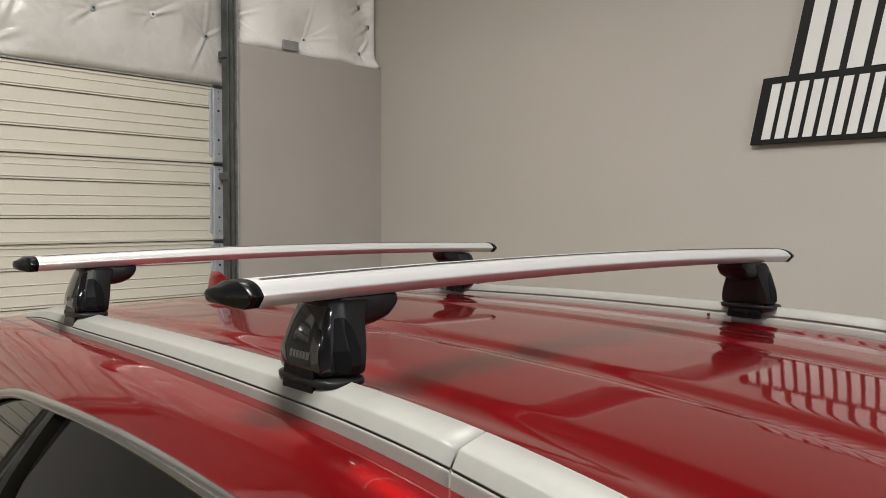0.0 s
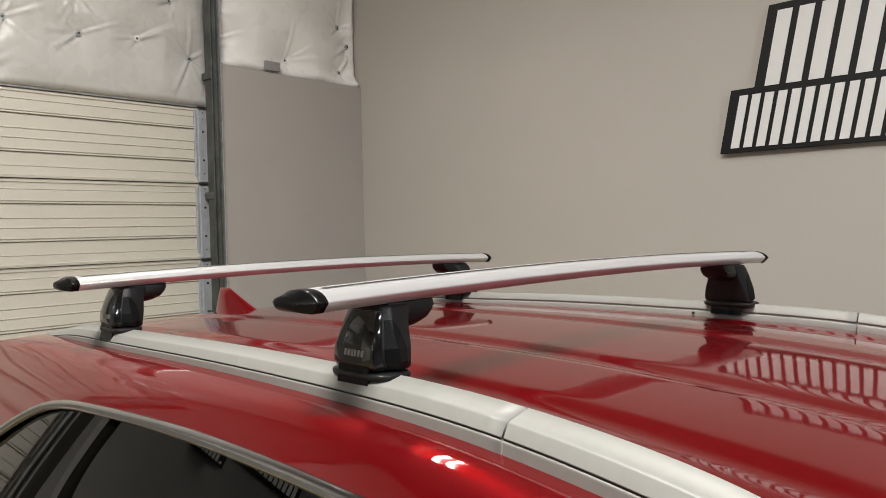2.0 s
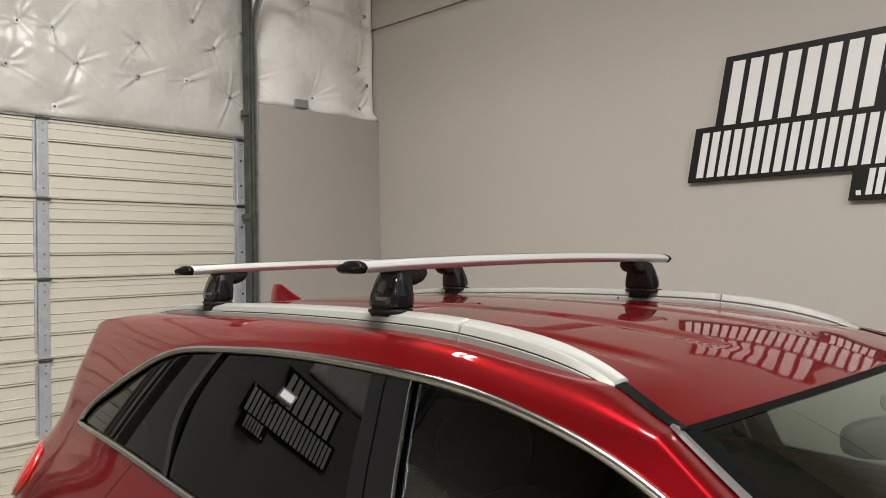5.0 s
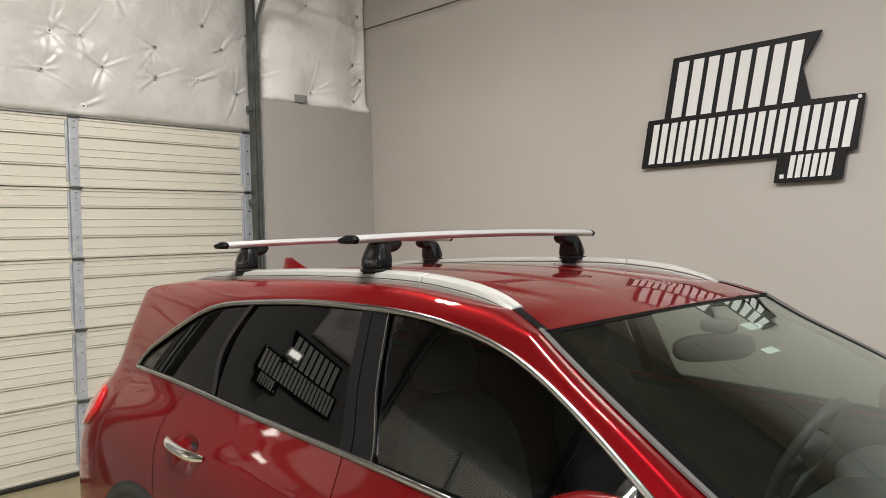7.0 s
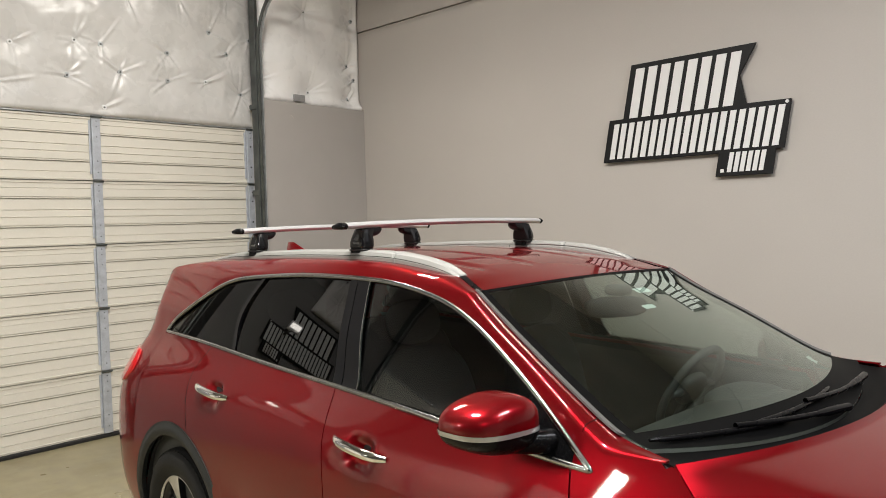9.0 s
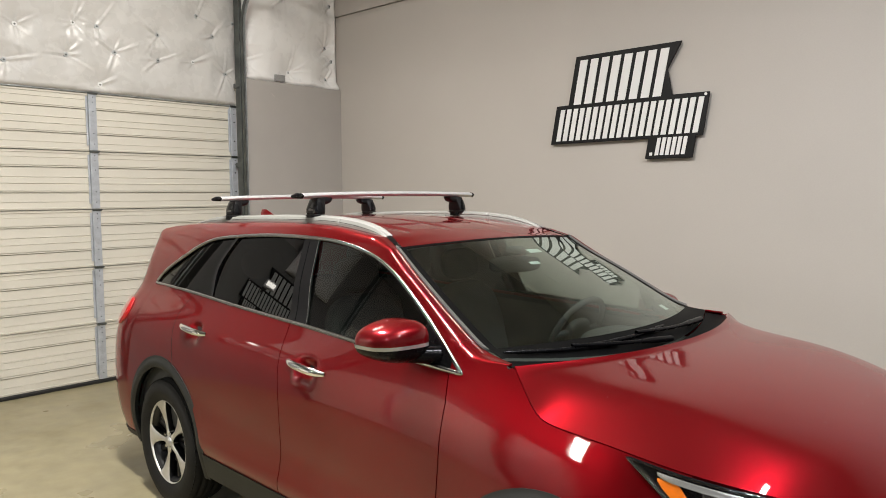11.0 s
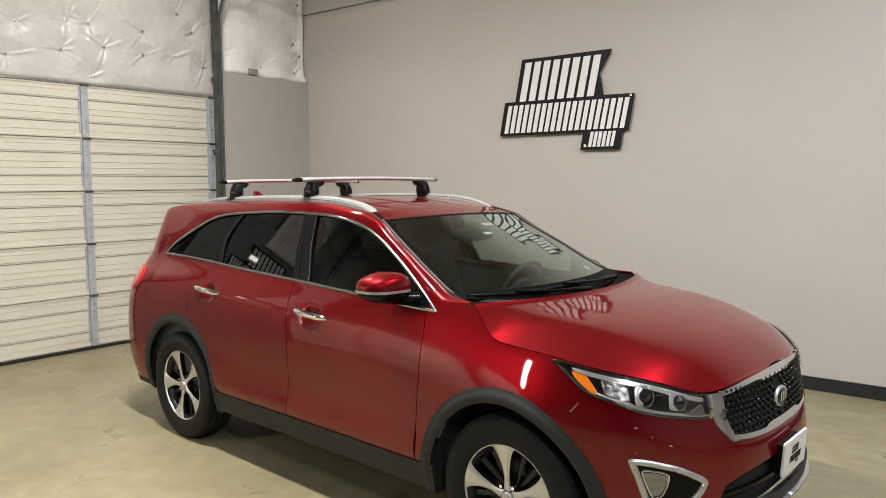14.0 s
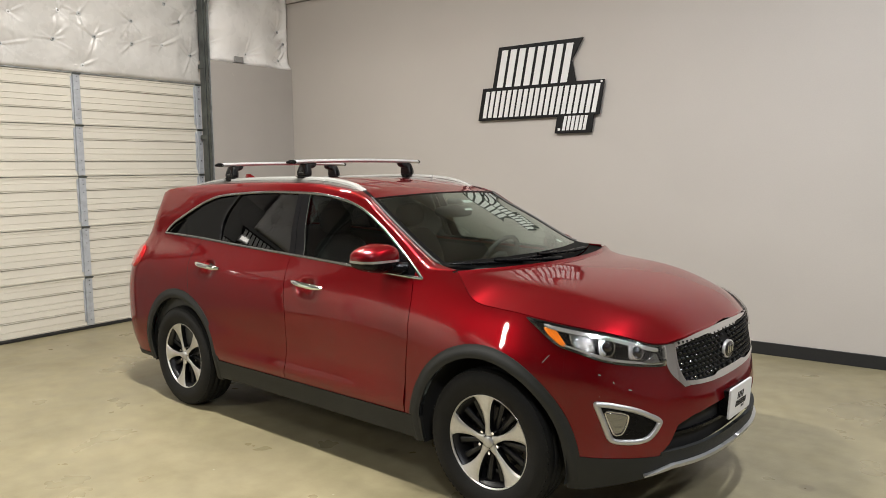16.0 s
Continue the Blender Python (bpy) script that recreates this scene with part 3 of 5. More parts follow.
FACETS = material("faceted_reflector", (0.30, 0.30, 0.297), 0.14, 0.95, fine=0.1, bump=0.5, bump_scale=38)
TRIM_CHROME = material("window_chrome", (0.40, 0.40, 0.395), 0.20, 1.0, fine=0.03)
TRIM_SATIN = material("satin_trim", (0.19, 0.19, 0.188), 0.34, 0.6, fine=0.03)
FRIT = material("black_frit", (0.004, 0.004, 0.004), 0.5, spec=0.04, fine=0.05)
WINDSCREEN = glass("windscreen_glass", (0.66, 0.74, 0.70), 0.15, 3.0, (0.86, 0.95, 0.90))
FRONT_TINT = glass("tinted_glass", (0.42, 0.47, 0.44), 0.055)
PRIVACY = glass("privacy_glass", (0.035, 0.036, 0.038), 0.055)
LENS = glass("lamp_lens", (0.96, 0.96, 0.96), 0.05)
STICKER = material("pale_sticker_paper", (0.62, 0.70, 0.66), 0.5, fine=0.05)
LABEL_GREY = material("pale_grey_print", (0.17, 0.17, 0.17), 0.4, fine=0.05)


# ---- car builders ----
def roll(s):
    """1 where the roof's side rolls over under the rails, 0 at the rear corners."""
    f = min(1, max(0, (s + 3.3) / 0.2))
    return f * f * (3 - 2 * f)


def lerp(a, b, t):
    return a + (b - a) * t


def through_knots(knots):
    """Straight runs between a few (input, value) knots."""
    xs, ys = zip(*knots)
    return lambda v: float(np.interp(v, xs, ys))


def curve(knots):
    xs, ys = zip(*knots)
    f = spline(xs, ys)
    return lambda v: float(f(min(max(v, xs[0]), xs[-1])))


def mesh_part(name, verts, faces, mat, parent, label="", smooth=True):
    me = bpy.data.meshes.new(name)
    me.from_pydata([tuple(map(float, v)) for v in verts], [], faces)
    me.polygons.foreach_set("use_smooth", [smooth] * len(me.polygons))
    me.update()
    me.materials.append(mat)
    ob = new(name, me)
    ob.parent = parent
    if label:
        ob["label"] = label
    return ob


def sheet(name, f, nu, nv, mat, parent, label="", side=1, rim=0.012):
    """A curved panel f(a, b) with a folded rim, on the right (1) or left (-1) side, or across both (0)."""
    p = np.array([[f(i / nu, j / nv) for j in range(nv + 1)] for i in range(nu + 1)], float)
    da, db = np.gradient(p, axis=0), np.gradient(p, axis=1)
    n = np.cross(da, db)
    n /= np.maximum(np.linalg.norm(n, axis=2, keepdims=True), 1e-9)
    verts = p.reshape(-1, 3).tolist()
    idx = lambda i, j: i * (nv + 1) + j
    faces = [(idx(i, j), idx(i + 1, j), idx(i + 1, j + 1), idx(i, j + 1)) for i in range(nu) for j in range(nv)]
    if rim:
        loop = [(i, 0) for i in range(nu)] + [(nu, j) for j in range(nv)] + [(i, nv) for i in range(nu, 0, -1)] + [(0, j) for j in range(nv, 0, -1)]
        base = len(verts)
        for i, j in loop:
            verts.append(p[i, j].tolist())
            verts.append((p[i, j] - n[i, j] * rim).tolist())
        k = len(loop)
        faces += [(base + 2 * a, base + 2 * a + 1, base + 2 * ((a + 1) % k) + 1, base + 2 * ((a + 1) % k)) for a in range(k)]
    if side < 0:
        verts = [(x, -y, z) for x, y, z in verts]
        faces = [q[::-1] for q in faces]
    return mesh_part(name, verts, faces, mat, parent, label)


def flank(name, s0, s1, z0, z1, ns, nz, mat, parent, label="", side=1, out=0.0, rim=0.012):
    """A panel of the skin between two upright seams s0(z), s1(z) and two lengthwise lines z0(s), z1(s)."""
    zm = 0.9

    def f(a, b):
        s = lerp(s0(zm), s1(zm), a)
        for _ in range(3):
            z = lerp(z0(s), z1(s), b)
            s = lerp(s0(z), s1(z), a)
        return skin(s, lerp(z0(s), z1(s), b), out)
    return sheet(name, f, ns, nz, mat, parent, label, side, rim)


def smooth_loop(points, n, round_off=0.25):
    """A closed outline with n points, its corners cut round."""
    pts = [np.array(p, float) for p in points]
    for _ in range(2):
        nxt = []
        for i, p in enumerate(pts):
            q = pts[(i + 1) % len(pts)]
            nxt += [lerp(p, q, round_off), lerp(p, q, 1 - round_off)]
        pts = nxt
    d = np.cumsum([0] + [np.linalg.norm(pts[(i + 1) % len(pts)] - p) for i, p in enumerate(pts)])
    ring = np.array(pts + [pts[0]])
    t = np.linspace(0, d[-1], n, endpoint=False)
    return np.stack([np.interp(t, d, ring[:, k]) for k in range(2)], 1)


def inset(loop, w):
    c = np.roll(loop, -1, 0) - np.roll(loop, 1, 0)
    n = np.stack([-c[:, 1], c[:, 0]], 1) / np.maximum(np.linalg.norm(c, axis=1, keepdims=True), 1e-9)
    area = np.sum(loop[:, 0] * np.roll(loop[:, 1], -1) - np.roll(loop[:, 0], -1) * loop[:, 1])
    return loop + n * w * (1 if area > 0 else -1)


def on_skin(loop, out):
    return [skin(s, z, out) for s, z in loop]


def band(name, rings, mat, parent, label="", side=1, close=False):
    """A mesh lofted through closed rings of equal length; close caps the last ring."""
    k = len(rings[0])
    verts = [p for r in rings for p in r]
    faces = [(a * k + i, a * k + (i + 1) % k, (a + 1) * k + (i + 1) % k, (a + 1) * k + i) for a in range(len(rings) - 1) for i in range(k)]
    if close:
        faces.append(tuple(range((len(rings) - 1) * k, len(rings) * k)))
    if side < 0:
        verts = [(v[0], -v[1], v[2]) for v in verts]
        faces = [q[::-1] for q in faces]
    return mesh_part(name, verts, faces, mat, parent, label)


def turning(loop):
    """1 for an outline that runs anticlockwise, -1 for the other way."""
    x, y = loop[:, 0], loop[:, 1]
    return 1 if np.sum(x * np.roll(y, -1) - np.roll(x, -1) * y) > 0 else -1


def frame_band(name, loop, width, out, mat, parent, label="", side=1, depth=0.012):
    """A raised rounded moulding that follows an outline on the skin."""
    inner = inset(loop, width)
    mid0, mid1 = lerp(loop, inner, 0.25), lerp(loop, inner, 0.75)
    return band(name, [r[::turning(loop)] for r in (on_skin(loop, out - depth), on_skin(loop, out * 0.4), on_skin(mid0, out), on_skin(mid1, out), on_skin(inner, out * 0.4), on_skin(inner, out - depth))], mat, parent, label, side)


def patch(name, loop, out, mat, parent, label="", side=1, depth=0.012, rings=6):
    """A filled outline on the skin, with a folded edge."""
    c = loop.mean(0)
    rs = [on_skin(loop, out - depth)] + [on_skin(lerp(loop, c, k / rings), out) for k in range(rings)] + [on_skin(lerp(loop, c, 0.98), out)]
    return band(name, [r[::turning(loop)] for r in rs], mat, parent, label, side, True)


def lathe(name, profile, centre, mat, parent, seg=48, label=""):
    """A turned shape about the y axis; the profile is (y, radius)."""
    verts = [(centre[0] + r * math.cos(2 * math.pi * i / seg), centre[1] + y, centre[2] + r * math.sin(2 * math.pi * i / seg)) for y, r in profile for i in range(seg)]
    faces = [(a * seg + i, a * seg + (i + 1) % seg, (a + 1) * seg + (i + 1) % seg, (a + 1) * seg + i) for a in range(len(profile) - 1) for i in range(seg)]
    return mesh_part(name, verts, faces, mat, parent, label)


def tube(name, points, r, mat, parent, label="", seg=10):
    pts = [Vector(p) for p in points]
    rings = []
    for i, p in enumerate(pts):
        d = (pts[min(i + 1, len(pts) - 1)] - pts[max(i - 1, 0)]).normalized()
        u = d.orthogonal().normalized() if i == 0 else (u - d * u.dot(d)).normalized()
        v = d.cross(u)
        rr = r[i] if isinstance(r, (list, tuple)) else r
        rings.append([tuple(p + (u * math.cos(2 * math.pi * k / seg) + v * math.sin(2 * math.pi * k / seg)) * rr) for k in range(seg)])
    ob = band(name, rings, mat, parent, label)
    return ob


def blob(centre, radii, power=2.5, nu=32, nv=20, trim=None):
    """A rounded box-like solid; trim(v) may change each point."""
    def sg(v, e):
        return math.copysign(abs(v) ** e, v)
    e = 2 / power
    bm = bmesh.new()
    bmesh.ops.create_uvsphere(bm, u_segments=nu, v_segments=nv, radius=1)
    for v in bm.verts:
        x, y, z = v.co
        h = math.hypot(x, y)
        cx, cy = (x / h, y / h) if h > 1e-9 else (1, 0)
        p = Vector((sg(h, e) * sg(cx, e) * radii[0], sg(h, e) * sg(cy, e) * radii[1], sg(z, e) * radii[2]))
        if trim:
            p = trim(p)
        v.co = p + Vector(centre)
    return bm


# ---- the car ----
CAR_TURN = -4.0
car = thing("car", "glossy red metallic SUV with chrome trim on a concrete floor", "car", pose(0.058 * math.cos(radians(4)), -0.058 * math.sin(radians(4)), 0, 0, 0, CAR_TURN))

HUB_Z, WELL_R, CUT_R, FLARE_R = 0.368, 0.432, 0.48, 0.50
HUBS = (0.02, -2.78)


def skin_x(s, z):
    return skin(s, z)[0]


@functools.lru_cache(None)
def above_arch(s, r):
    """The height at which a column of the skin leaves the wheel arches."""
    best = 0.0
    for hx in HUBS:
        z = HUB_Z + r
        for _ in range(8):
            d = r * r - (skin_x(s, min(z, 0.9)) - hx) ** 2
            if d <= 0:
                z = 0
                break
            z = HUB_Z + math.sqrt(d)
        best = max(best, z)
    return best


SILL = 0.412
front_edge = through_knots(((0.4, -0.516), (0.82, -0.486), (1.03, -0.496), (1.14, -0.516)))
middle_edge = curve(((0.4, -1.555), (0.98, -1.548), (1.08, -1.574), (1.185, -1.603)))
rear_edge = curve(((0.4, -2.63), (0.84, -2.63), (1.03, -2.68), (1.13, -2.70), (1.23, -2.64)))
belt = curve(((-3.30, 1.236), (-2.64, 1.222), (-2.22, 1.203), (-1.6, 1.179), (-1.04, 1.156), (-0.53, 1.132), (-0.42, 1.128)))
arc_top = curve(((-3.225, 1.245), (-3.17, 1.296), (-3.06, 1.360), (-2.878, 1.447), (-2.693, 1.518), (-2.397, 1.560), (-2.064, 1.579), (-1.645, 1.580), (-1.426, 1.570), (-1.262, 1.548), (-1.078, 1.503), (-0.81, 1.374), (-0.564, 1.224), (-0.432, 1.134)))
hood_line = curve(((-0.238, 1.195), (-0.161, 1.122), (-0.094, 1.069), (-0.048, 1.055), (0.106, 1.042), (0.189, 1.031), (0.336, 1.007), (0.483, 0.982), (0.603, 0.953), (0.736, 0.915), (0.80, 0.916), (0.88, 0.927), (0.977, 0.939), (1.1, 0.945)))
roof_line = curve(((-4.3, 1.535), (-3.9, 1.522), (-3.65, 1.527), (-3.45, 1.553), (-3.3, 1.580), (-3.017, 1.609), (-2.694, 1.620), (-2.327, 1.631), (-1.808, 1.634), (-1.5, 1.623), (-1.3, 1.597), (-1.2, 1.585), (-1.092, 1.570), (-1.008, 1.552)))
PILLAR_X = -1.045
screen_y = curve(((-1.045, 0.603), (-0.942, 0.622), (-0.838, 0.647), (-0.733, 0.672), (-0.632, 0.691), (-0.532, 0.707), (-0.432, 0.727), (-0.34, 0.752), (-0.26, 0.772)))
screen_z = curve(((-1.045, 1.5465), (-0.942, 1.482), (-0.838, 1.426), (-0.733, 1.371), (-0.632, 1.3155), (-0.532, 1.261), (-0.432, 1.2165), (-0.34, 1.2025), (-0.26, 1.197)))


def screen_edge(s):
    """The side edge of the windscreen, on the right."""
    return np.array((s, -screen_y(s), screen_z(s)))


def side_top(s):
    """The line up to which the side's own skin runs; the rounded shoulder goes on from there."""
    if s < PILLAR_X:
        return roof_line(s) - 0.026 * roll(s)
    if s < -0.43:
        return lerp(arc_top(s), screen_z(s), lerp(0.78, 0.6, min(1, (s - PILLAR_X) / 0.15)))
    return lerp(lerp(arc_top(-0.43), 1.13, min(1, (s + 0.43) / 0.05)), screen_z(s), lerp(0.6, 0.95, min(1, (s + 0.43) / 0.17)))


lamp_low = curve(((0.175, 1.02), (0.244, 0.96), (0.292, 0.918), (0.359, 0.893), (0.473, 0.855), (0.614, 0.829), (0.756, 0.813), (0.80, 0.812)))
intake_top = through_knots(((0.30, 0.405), (0.69, 0.405), (0.74, 0.46), (0.783, 0.54), (0.86, 0.567), (0.97, 0.582), (1.1, 0.588)))
bumper_top = lambda s: lamp_low(s) + 0.02 if s < 0.775 else lerp(0.832, 0.732, min(1, (s - 0.775) / 0.06)) if s < 0.835 else lerp(0.732, 0.700, min(1, (s - 0.835) / 0.1))
const = lambda v: (lambda _: v)
low_edge = lambda s: max(SILL, above_arch(round(s, 3), CUT_R))
G = 0.0025

def dent(ob, side):
    """Press the finger bowls behind the door handles into a door."""
    for v in ob.data.vertices:
        for hx, hz in HANDLES:
            r = math.hypot((v.co.x - hx) / 0.085, (v.co.z - hz - 0.004) / 0.050)
            if r < 1:
                v.co.y += side * 0.013 * (1 - r * r) ** 1.5
        line = 0.60 - 0.05 * (v.co.x + 1.5)
        low = min(1, max(0, (v.co.z - 0.42) / 0.07))
        v.co.y -= side * 0.011 * low / (1 + math.exp((v.co.z - line) / 0.022))


for side in (1, -1):
    door = flank("front_door", lambda z: middle_edge(z) + G, lambda z: front_edge(z) - G, low_edge, belt, 76, 60, RED, car, side=side)
    dent(door, side)
    doors = [door]
    door = flank("rear_door", lambda z: rear_edge(z) + G, lambda z: middle_edge(z) - G, low_edge, belt, 76, 60, RED, car, side=side)
    dent(door, side)
    doors.append(door)
    flank("quarter_panel", const(-3.22), lambda z: rear_edge(z) - G, low_edge, belt, 40, 40, RED, car, side=side, rim=0)
    flank("rear_corner", const(-4.3), const(-3.22), lambda s: max(0.30, above_arch(round(s, 3), CUT_R)), lambda s: roof_line(s) - 0.002, 40, 60, RED, car, side=side, rim=0)
    flank("front_fender", lambda z: front_edge(z) + G, const(0.335), lambda s: max(0.40, above_arch(round(s, 3), CUT_R)), lambda s: side_top(s) + 0.0004 if s < -0.26 else hood_line(s) - G - 0.012 * max(0, (-0.238 - s) / 0.022), 60, 44, RED, car, side=side)
    flank("front_bumper", const(0.3352), const(1.1), lambda s: max(intake_top(s), above_arch(round(s, 3), CUT_R)), bumper_top, 70, 40, RED, car, side=side)
    # pillars and cant rail above the windows
    flank("roof_side", const(-3.22), const(PILLAR_X), lambda s: arc_top(max(s, -3.224)), lambda s: side_top(s) + 0.0004, 90, 10, RED, car, side=side, rim=0)
    flank("windscreen_pillar", const(PILLAR_X), const(-0.43), arc_top, lambda s: side_top(s) + 0.0004, 40, 10, RED, car, side=side, rim=0)
    flank("cowl_corner", const(-0.515), const(-0.43), lambda s: belt(s) - 0.001, lambda s: belt(s), 2, 2, RED, car, side=side, rim=0)
    # dark structure just under the seams
    flank("inner_side", const(-3.0), const(0.5), lambda s: max(0.44, above_arch(round(s, 3), CUT_R + 0.01)), lambda s: belt(s) - 0.012 if s < -0.52 else 1.0, 60, 12, INNER, car, "dark steel structure behind the panels", side, -0.014, 0)

    # window opening
    ss = np.linspace(-3.222, -0.432, 110)
    outline = np.array([(s, belt(s) + 0.001) for s in ss] + [(s, arc_top(s)) for s in ss[::-1]])
    d = np.linalg.norm(np.diff(np.vstack([outline, outline[:1]]), axis=0), axis=1)
    t = np.concatenate([[0], np.cumsum(d)])
    closed = np.vstack([outline, outline[:1]])
    grid = np.linspace(0, t[-1], 260, endpoint=False)
    opening = np.stack([np.interp(grid, t, closed[:, k]) for k in range(2)], 1)
    for _ in range(2):
        opening = 0.25 * np.roll(opening, 1, 0) + 0.5 * opening + 0.25 * np.roll(opening, -1, 0)
    frame_band("window_trim", opening, 0.016, 0.007, TRIM_CHROME, car, "bright chrome window surround", side)
    top_in, low_in = (lambda s: arc_top(s) - 0.014), (lambda s: belt(s) + 0.014)
    pillar_a, pillar_b = curve(((1.15, -1.625), (1.4, -1.665), (1.6, -1.69))), curve(((1.15, -1.465), (1.4, -1.535), (1.6, -1.57)))
    divider = curve(((1.2, -2.425), (1.28, -2.445), (1.41, -2.44), (1.56, -2.33)))

    def pane(name, s0, s1, mat, label, side=side):
        """A gently curved side window between two upright lines."""
        def f(a, b):
            s = lerp(s0(1.4), s1(1.4), a)
            for _ in range(3):
                z = lerp(low_in(s) - 0.01, max(top_in(s) + 0.008, low_in(s) + 0.001), b)
                s = lerp(s0(z), s1(z), a)
            h = z - 1.2
            return s, -(0.772 - 0.36 * h - 0.08 * h * h - 0.022 * ((s + 1.75) / 1.2) ** 2), z
        return sheet(name, f, 24, 14, mat, car, label, side, 0)
    pane("front_window", pillar_b, const(-0.68), FRONT_TINT, "tinted door glass")
    pane("rear_window", lambda z: divider(z) + 0.004, pillar_a, PRIVACY, "dark privacy glass")
    pane("quarter_window", const(-3.20), lambda z: divider(z) - 0.004, PRIVACY, "dark privacy glass")
    flank("window_divider", lambda z: divider(z) - 0.014, lambda z: divider(z) + 0.014, low_in, top_in, 2, 16, GLOSS_BLACK, car, "black rubber window divider", side, -0.002, 0.02)
    flank("centre_pillar", lambda z: pillar_a(z), lambda z: lerp(pillar_a(z), pillar_b(z), 0.36), low_in, top_in, 3, 16, PILLAR_FILM, car, "black pillar cover", side, -0.001, 0.008)
    flank("centre_pillar", lambda z: lerp(pillar_a(z), pillar_b(z), 0.40), pillar_b, low_in, top_in, 3, 16, PILLAR_FILM, car, "black pillar cover", side, -0.001, 0.008)
    flank("window_seal", lambda z: pillar_b(z) - 0.0018, lambda z: pillar_b(z) + 0.0018, low_in, top_in, 2, 16, TRIM_CHROME, car, "thin satin window seal", side, 0.001, 0.006)
    flank("mirror_sail", const(-0.70), const(-0.45), low_in, lambda s: max(top_in(s), low_in(s) + 0.001), 12, 8, TOWER, car, "gloss black triangular sail panel", side, -0.002, 0.006)

    # sill and arches
    flank("sill_cladding", const(-2.34), const(-0.40), const(0.285), const(SILL + 0.003), 40, 8, CLAD, car, "grey plastic sill cladding", side, 0.006, 0.02)
    for hx, a0, a1 in ((HUBS[0], -12, 192), (HUBS[1], -12, 192)):
        def arch(a, b, hx=hx, a0=a0, a1=a1):
            ang = radians(lerp(a1, a0, a))
            r = lerp(WELL_R, FLARE_R, b)
            x, z = hx + r * math.cos(ang), HUB_Z + r * math.sin(ang)
            lo, hi = -4.0, 1.0
            for _ in range(26):
                mid = (lo + hi) / 2
                lo, hi = (mid, hi) if skin_x(mid, z) < x else (lo, mid)
            return skin(lo, z, 0.004 + 0.008 * math.sin(math.pi * min(b * 1.25, 1)))
        sheet("arch_cladding", arch, 48, 8, CLAD, car, "grey plastic wheel arch", side, 0.03)
        cx = hx
        well = [(-0.87, WELL_R + 0.012), (-0.60, WELL_R + 0.012), (-0.56, 0.30), (-0.56, 0.02)]
        seg = 36
        verts = [(cx + r * math.cos(radians(-14 + 208 * i / seg)), y * side, HUB_Z + r * math.sin(radians(-14 + 208 * i / seg))) for y, r in well for i in range(seg + 1)]
        faces = [(a * (seg + 1) + i, a * (seg + 1) + i + 1, (a + 1) * (seg + 1) + i + 1, (a + 1) * (seg + 1) + i) for a in range(3) for i in range(seg)]
        mesh_part("wheel_well", verts, faces, INNER, car, "black wheel well liner")

    # front lower cladding and rear bumper
    flank("bumper_cladding", const(0.30), const(0.70), lambda s: max(lerp(0.235, 0.316, max(0, (s - 0.4) / 0.3)), above_arch(round(s, 3), WELL_R + 0.01)), lambda s: max(0.407, above_arch(round(s, 3), CUT_R - 0.03)), 24, 8, CLAD, car, "grey plastic lower bumper", side, 0.005, 0.02)
    flank("bumper_valance", const(0.70), const(1.1), lambda s: 0.318 + 0.03 * min(1, (s - 0.63) / 0.12), const(0.425), 24, 8, CLAD, car, "grey plastic lower bumper", side, 0.004, 0.02)
    flank("skid_strip", const(0.63), const(1.1), lambda s: 0.318 + 0.03 * min(1, (s - 0.63) / 0.12), lambda s: 0.326 + 0.038 * min(1, (s - 0.63) / 0.12), 30, 5, SATIN, car, "satin silver skid strip", side, 0.022, 0.02)
    flank("intake_recess", const(0.69), const(1.1), const(0.40), lambda s: intake_top(s) + 0.01, 24, 8, INNER, car, "black lower air intake", side, -0.045, 0)
    flank("intake_bar", const(0.75), const(1.1), const(0.485), const(0.50), 20, 3, TOWER, car, "black intake bar", side, -0.02, 0.02)
    flank("rear_cladding", const(-4.3), const(-3.1), lambda s: max(0.28, above_arch(round(s, 3), WELL_R + 0.01)), lambda s: max(0.31, above_arch(round(s, 3), CUT_R - 0.02)), 40, 8, CLAD, car, "grey plastic rear bumper skirt", side, 0.005, 0.02)

    # fog lamp
    fog = smooth_loop([(0.433, 0.678), (0.504, 0.674), (0.616, 0.645), (0.72, 0.58), (0.692, 0.53), (0.652, 0.487), (0.60, 0.473), (0.505, 0.477), (0.475, 0.50), (0.452, 0.60)], 72, 0.2)
    bezel = frame_band("fog_bezel", fog, 0.026, 0.014, SATIN, car, "satin silver fog lamp bezel", side)
    patch("fog_surround", inset(fog, 0.02), 0.004, TOWER, bezel, "gloss black fog lamp surround", side)
    fl = smooth_loop([(0.472, 0.642), (0.578, 0.622), (0.566, 0.575), (0.54, 0.522), (0.503, 0.517), (0.485, 0.575)], 40, 0.2)
    frame_band("fog_lamp_ring", fl, 0.008, 0.012, CHROME, bezel, "chrome fog lamp ring", side)
    patch("fog_lamp", inset(fl, 0.006), 0.008, FACETS, bezel, "clear round fog lamp", side)

    # headlamp
    hs = np.linspace(0.178, 0.762, 30)
    hl = smooth_loop([(s, lamp_low(s)) for s in hs] + [(s, hood_line(s) - 0.006) for s in hs[::-1]], 96, 0.25)
    housing = patch("headlamp_housing", hl, 0.003, GLOSS_BLACK, car, "black headlamp housing", side)
    frame_band("headlamp_rim", hl, 0.010, 0.012, GLOSS_BLACK, housing, "black headlamp rim", side)
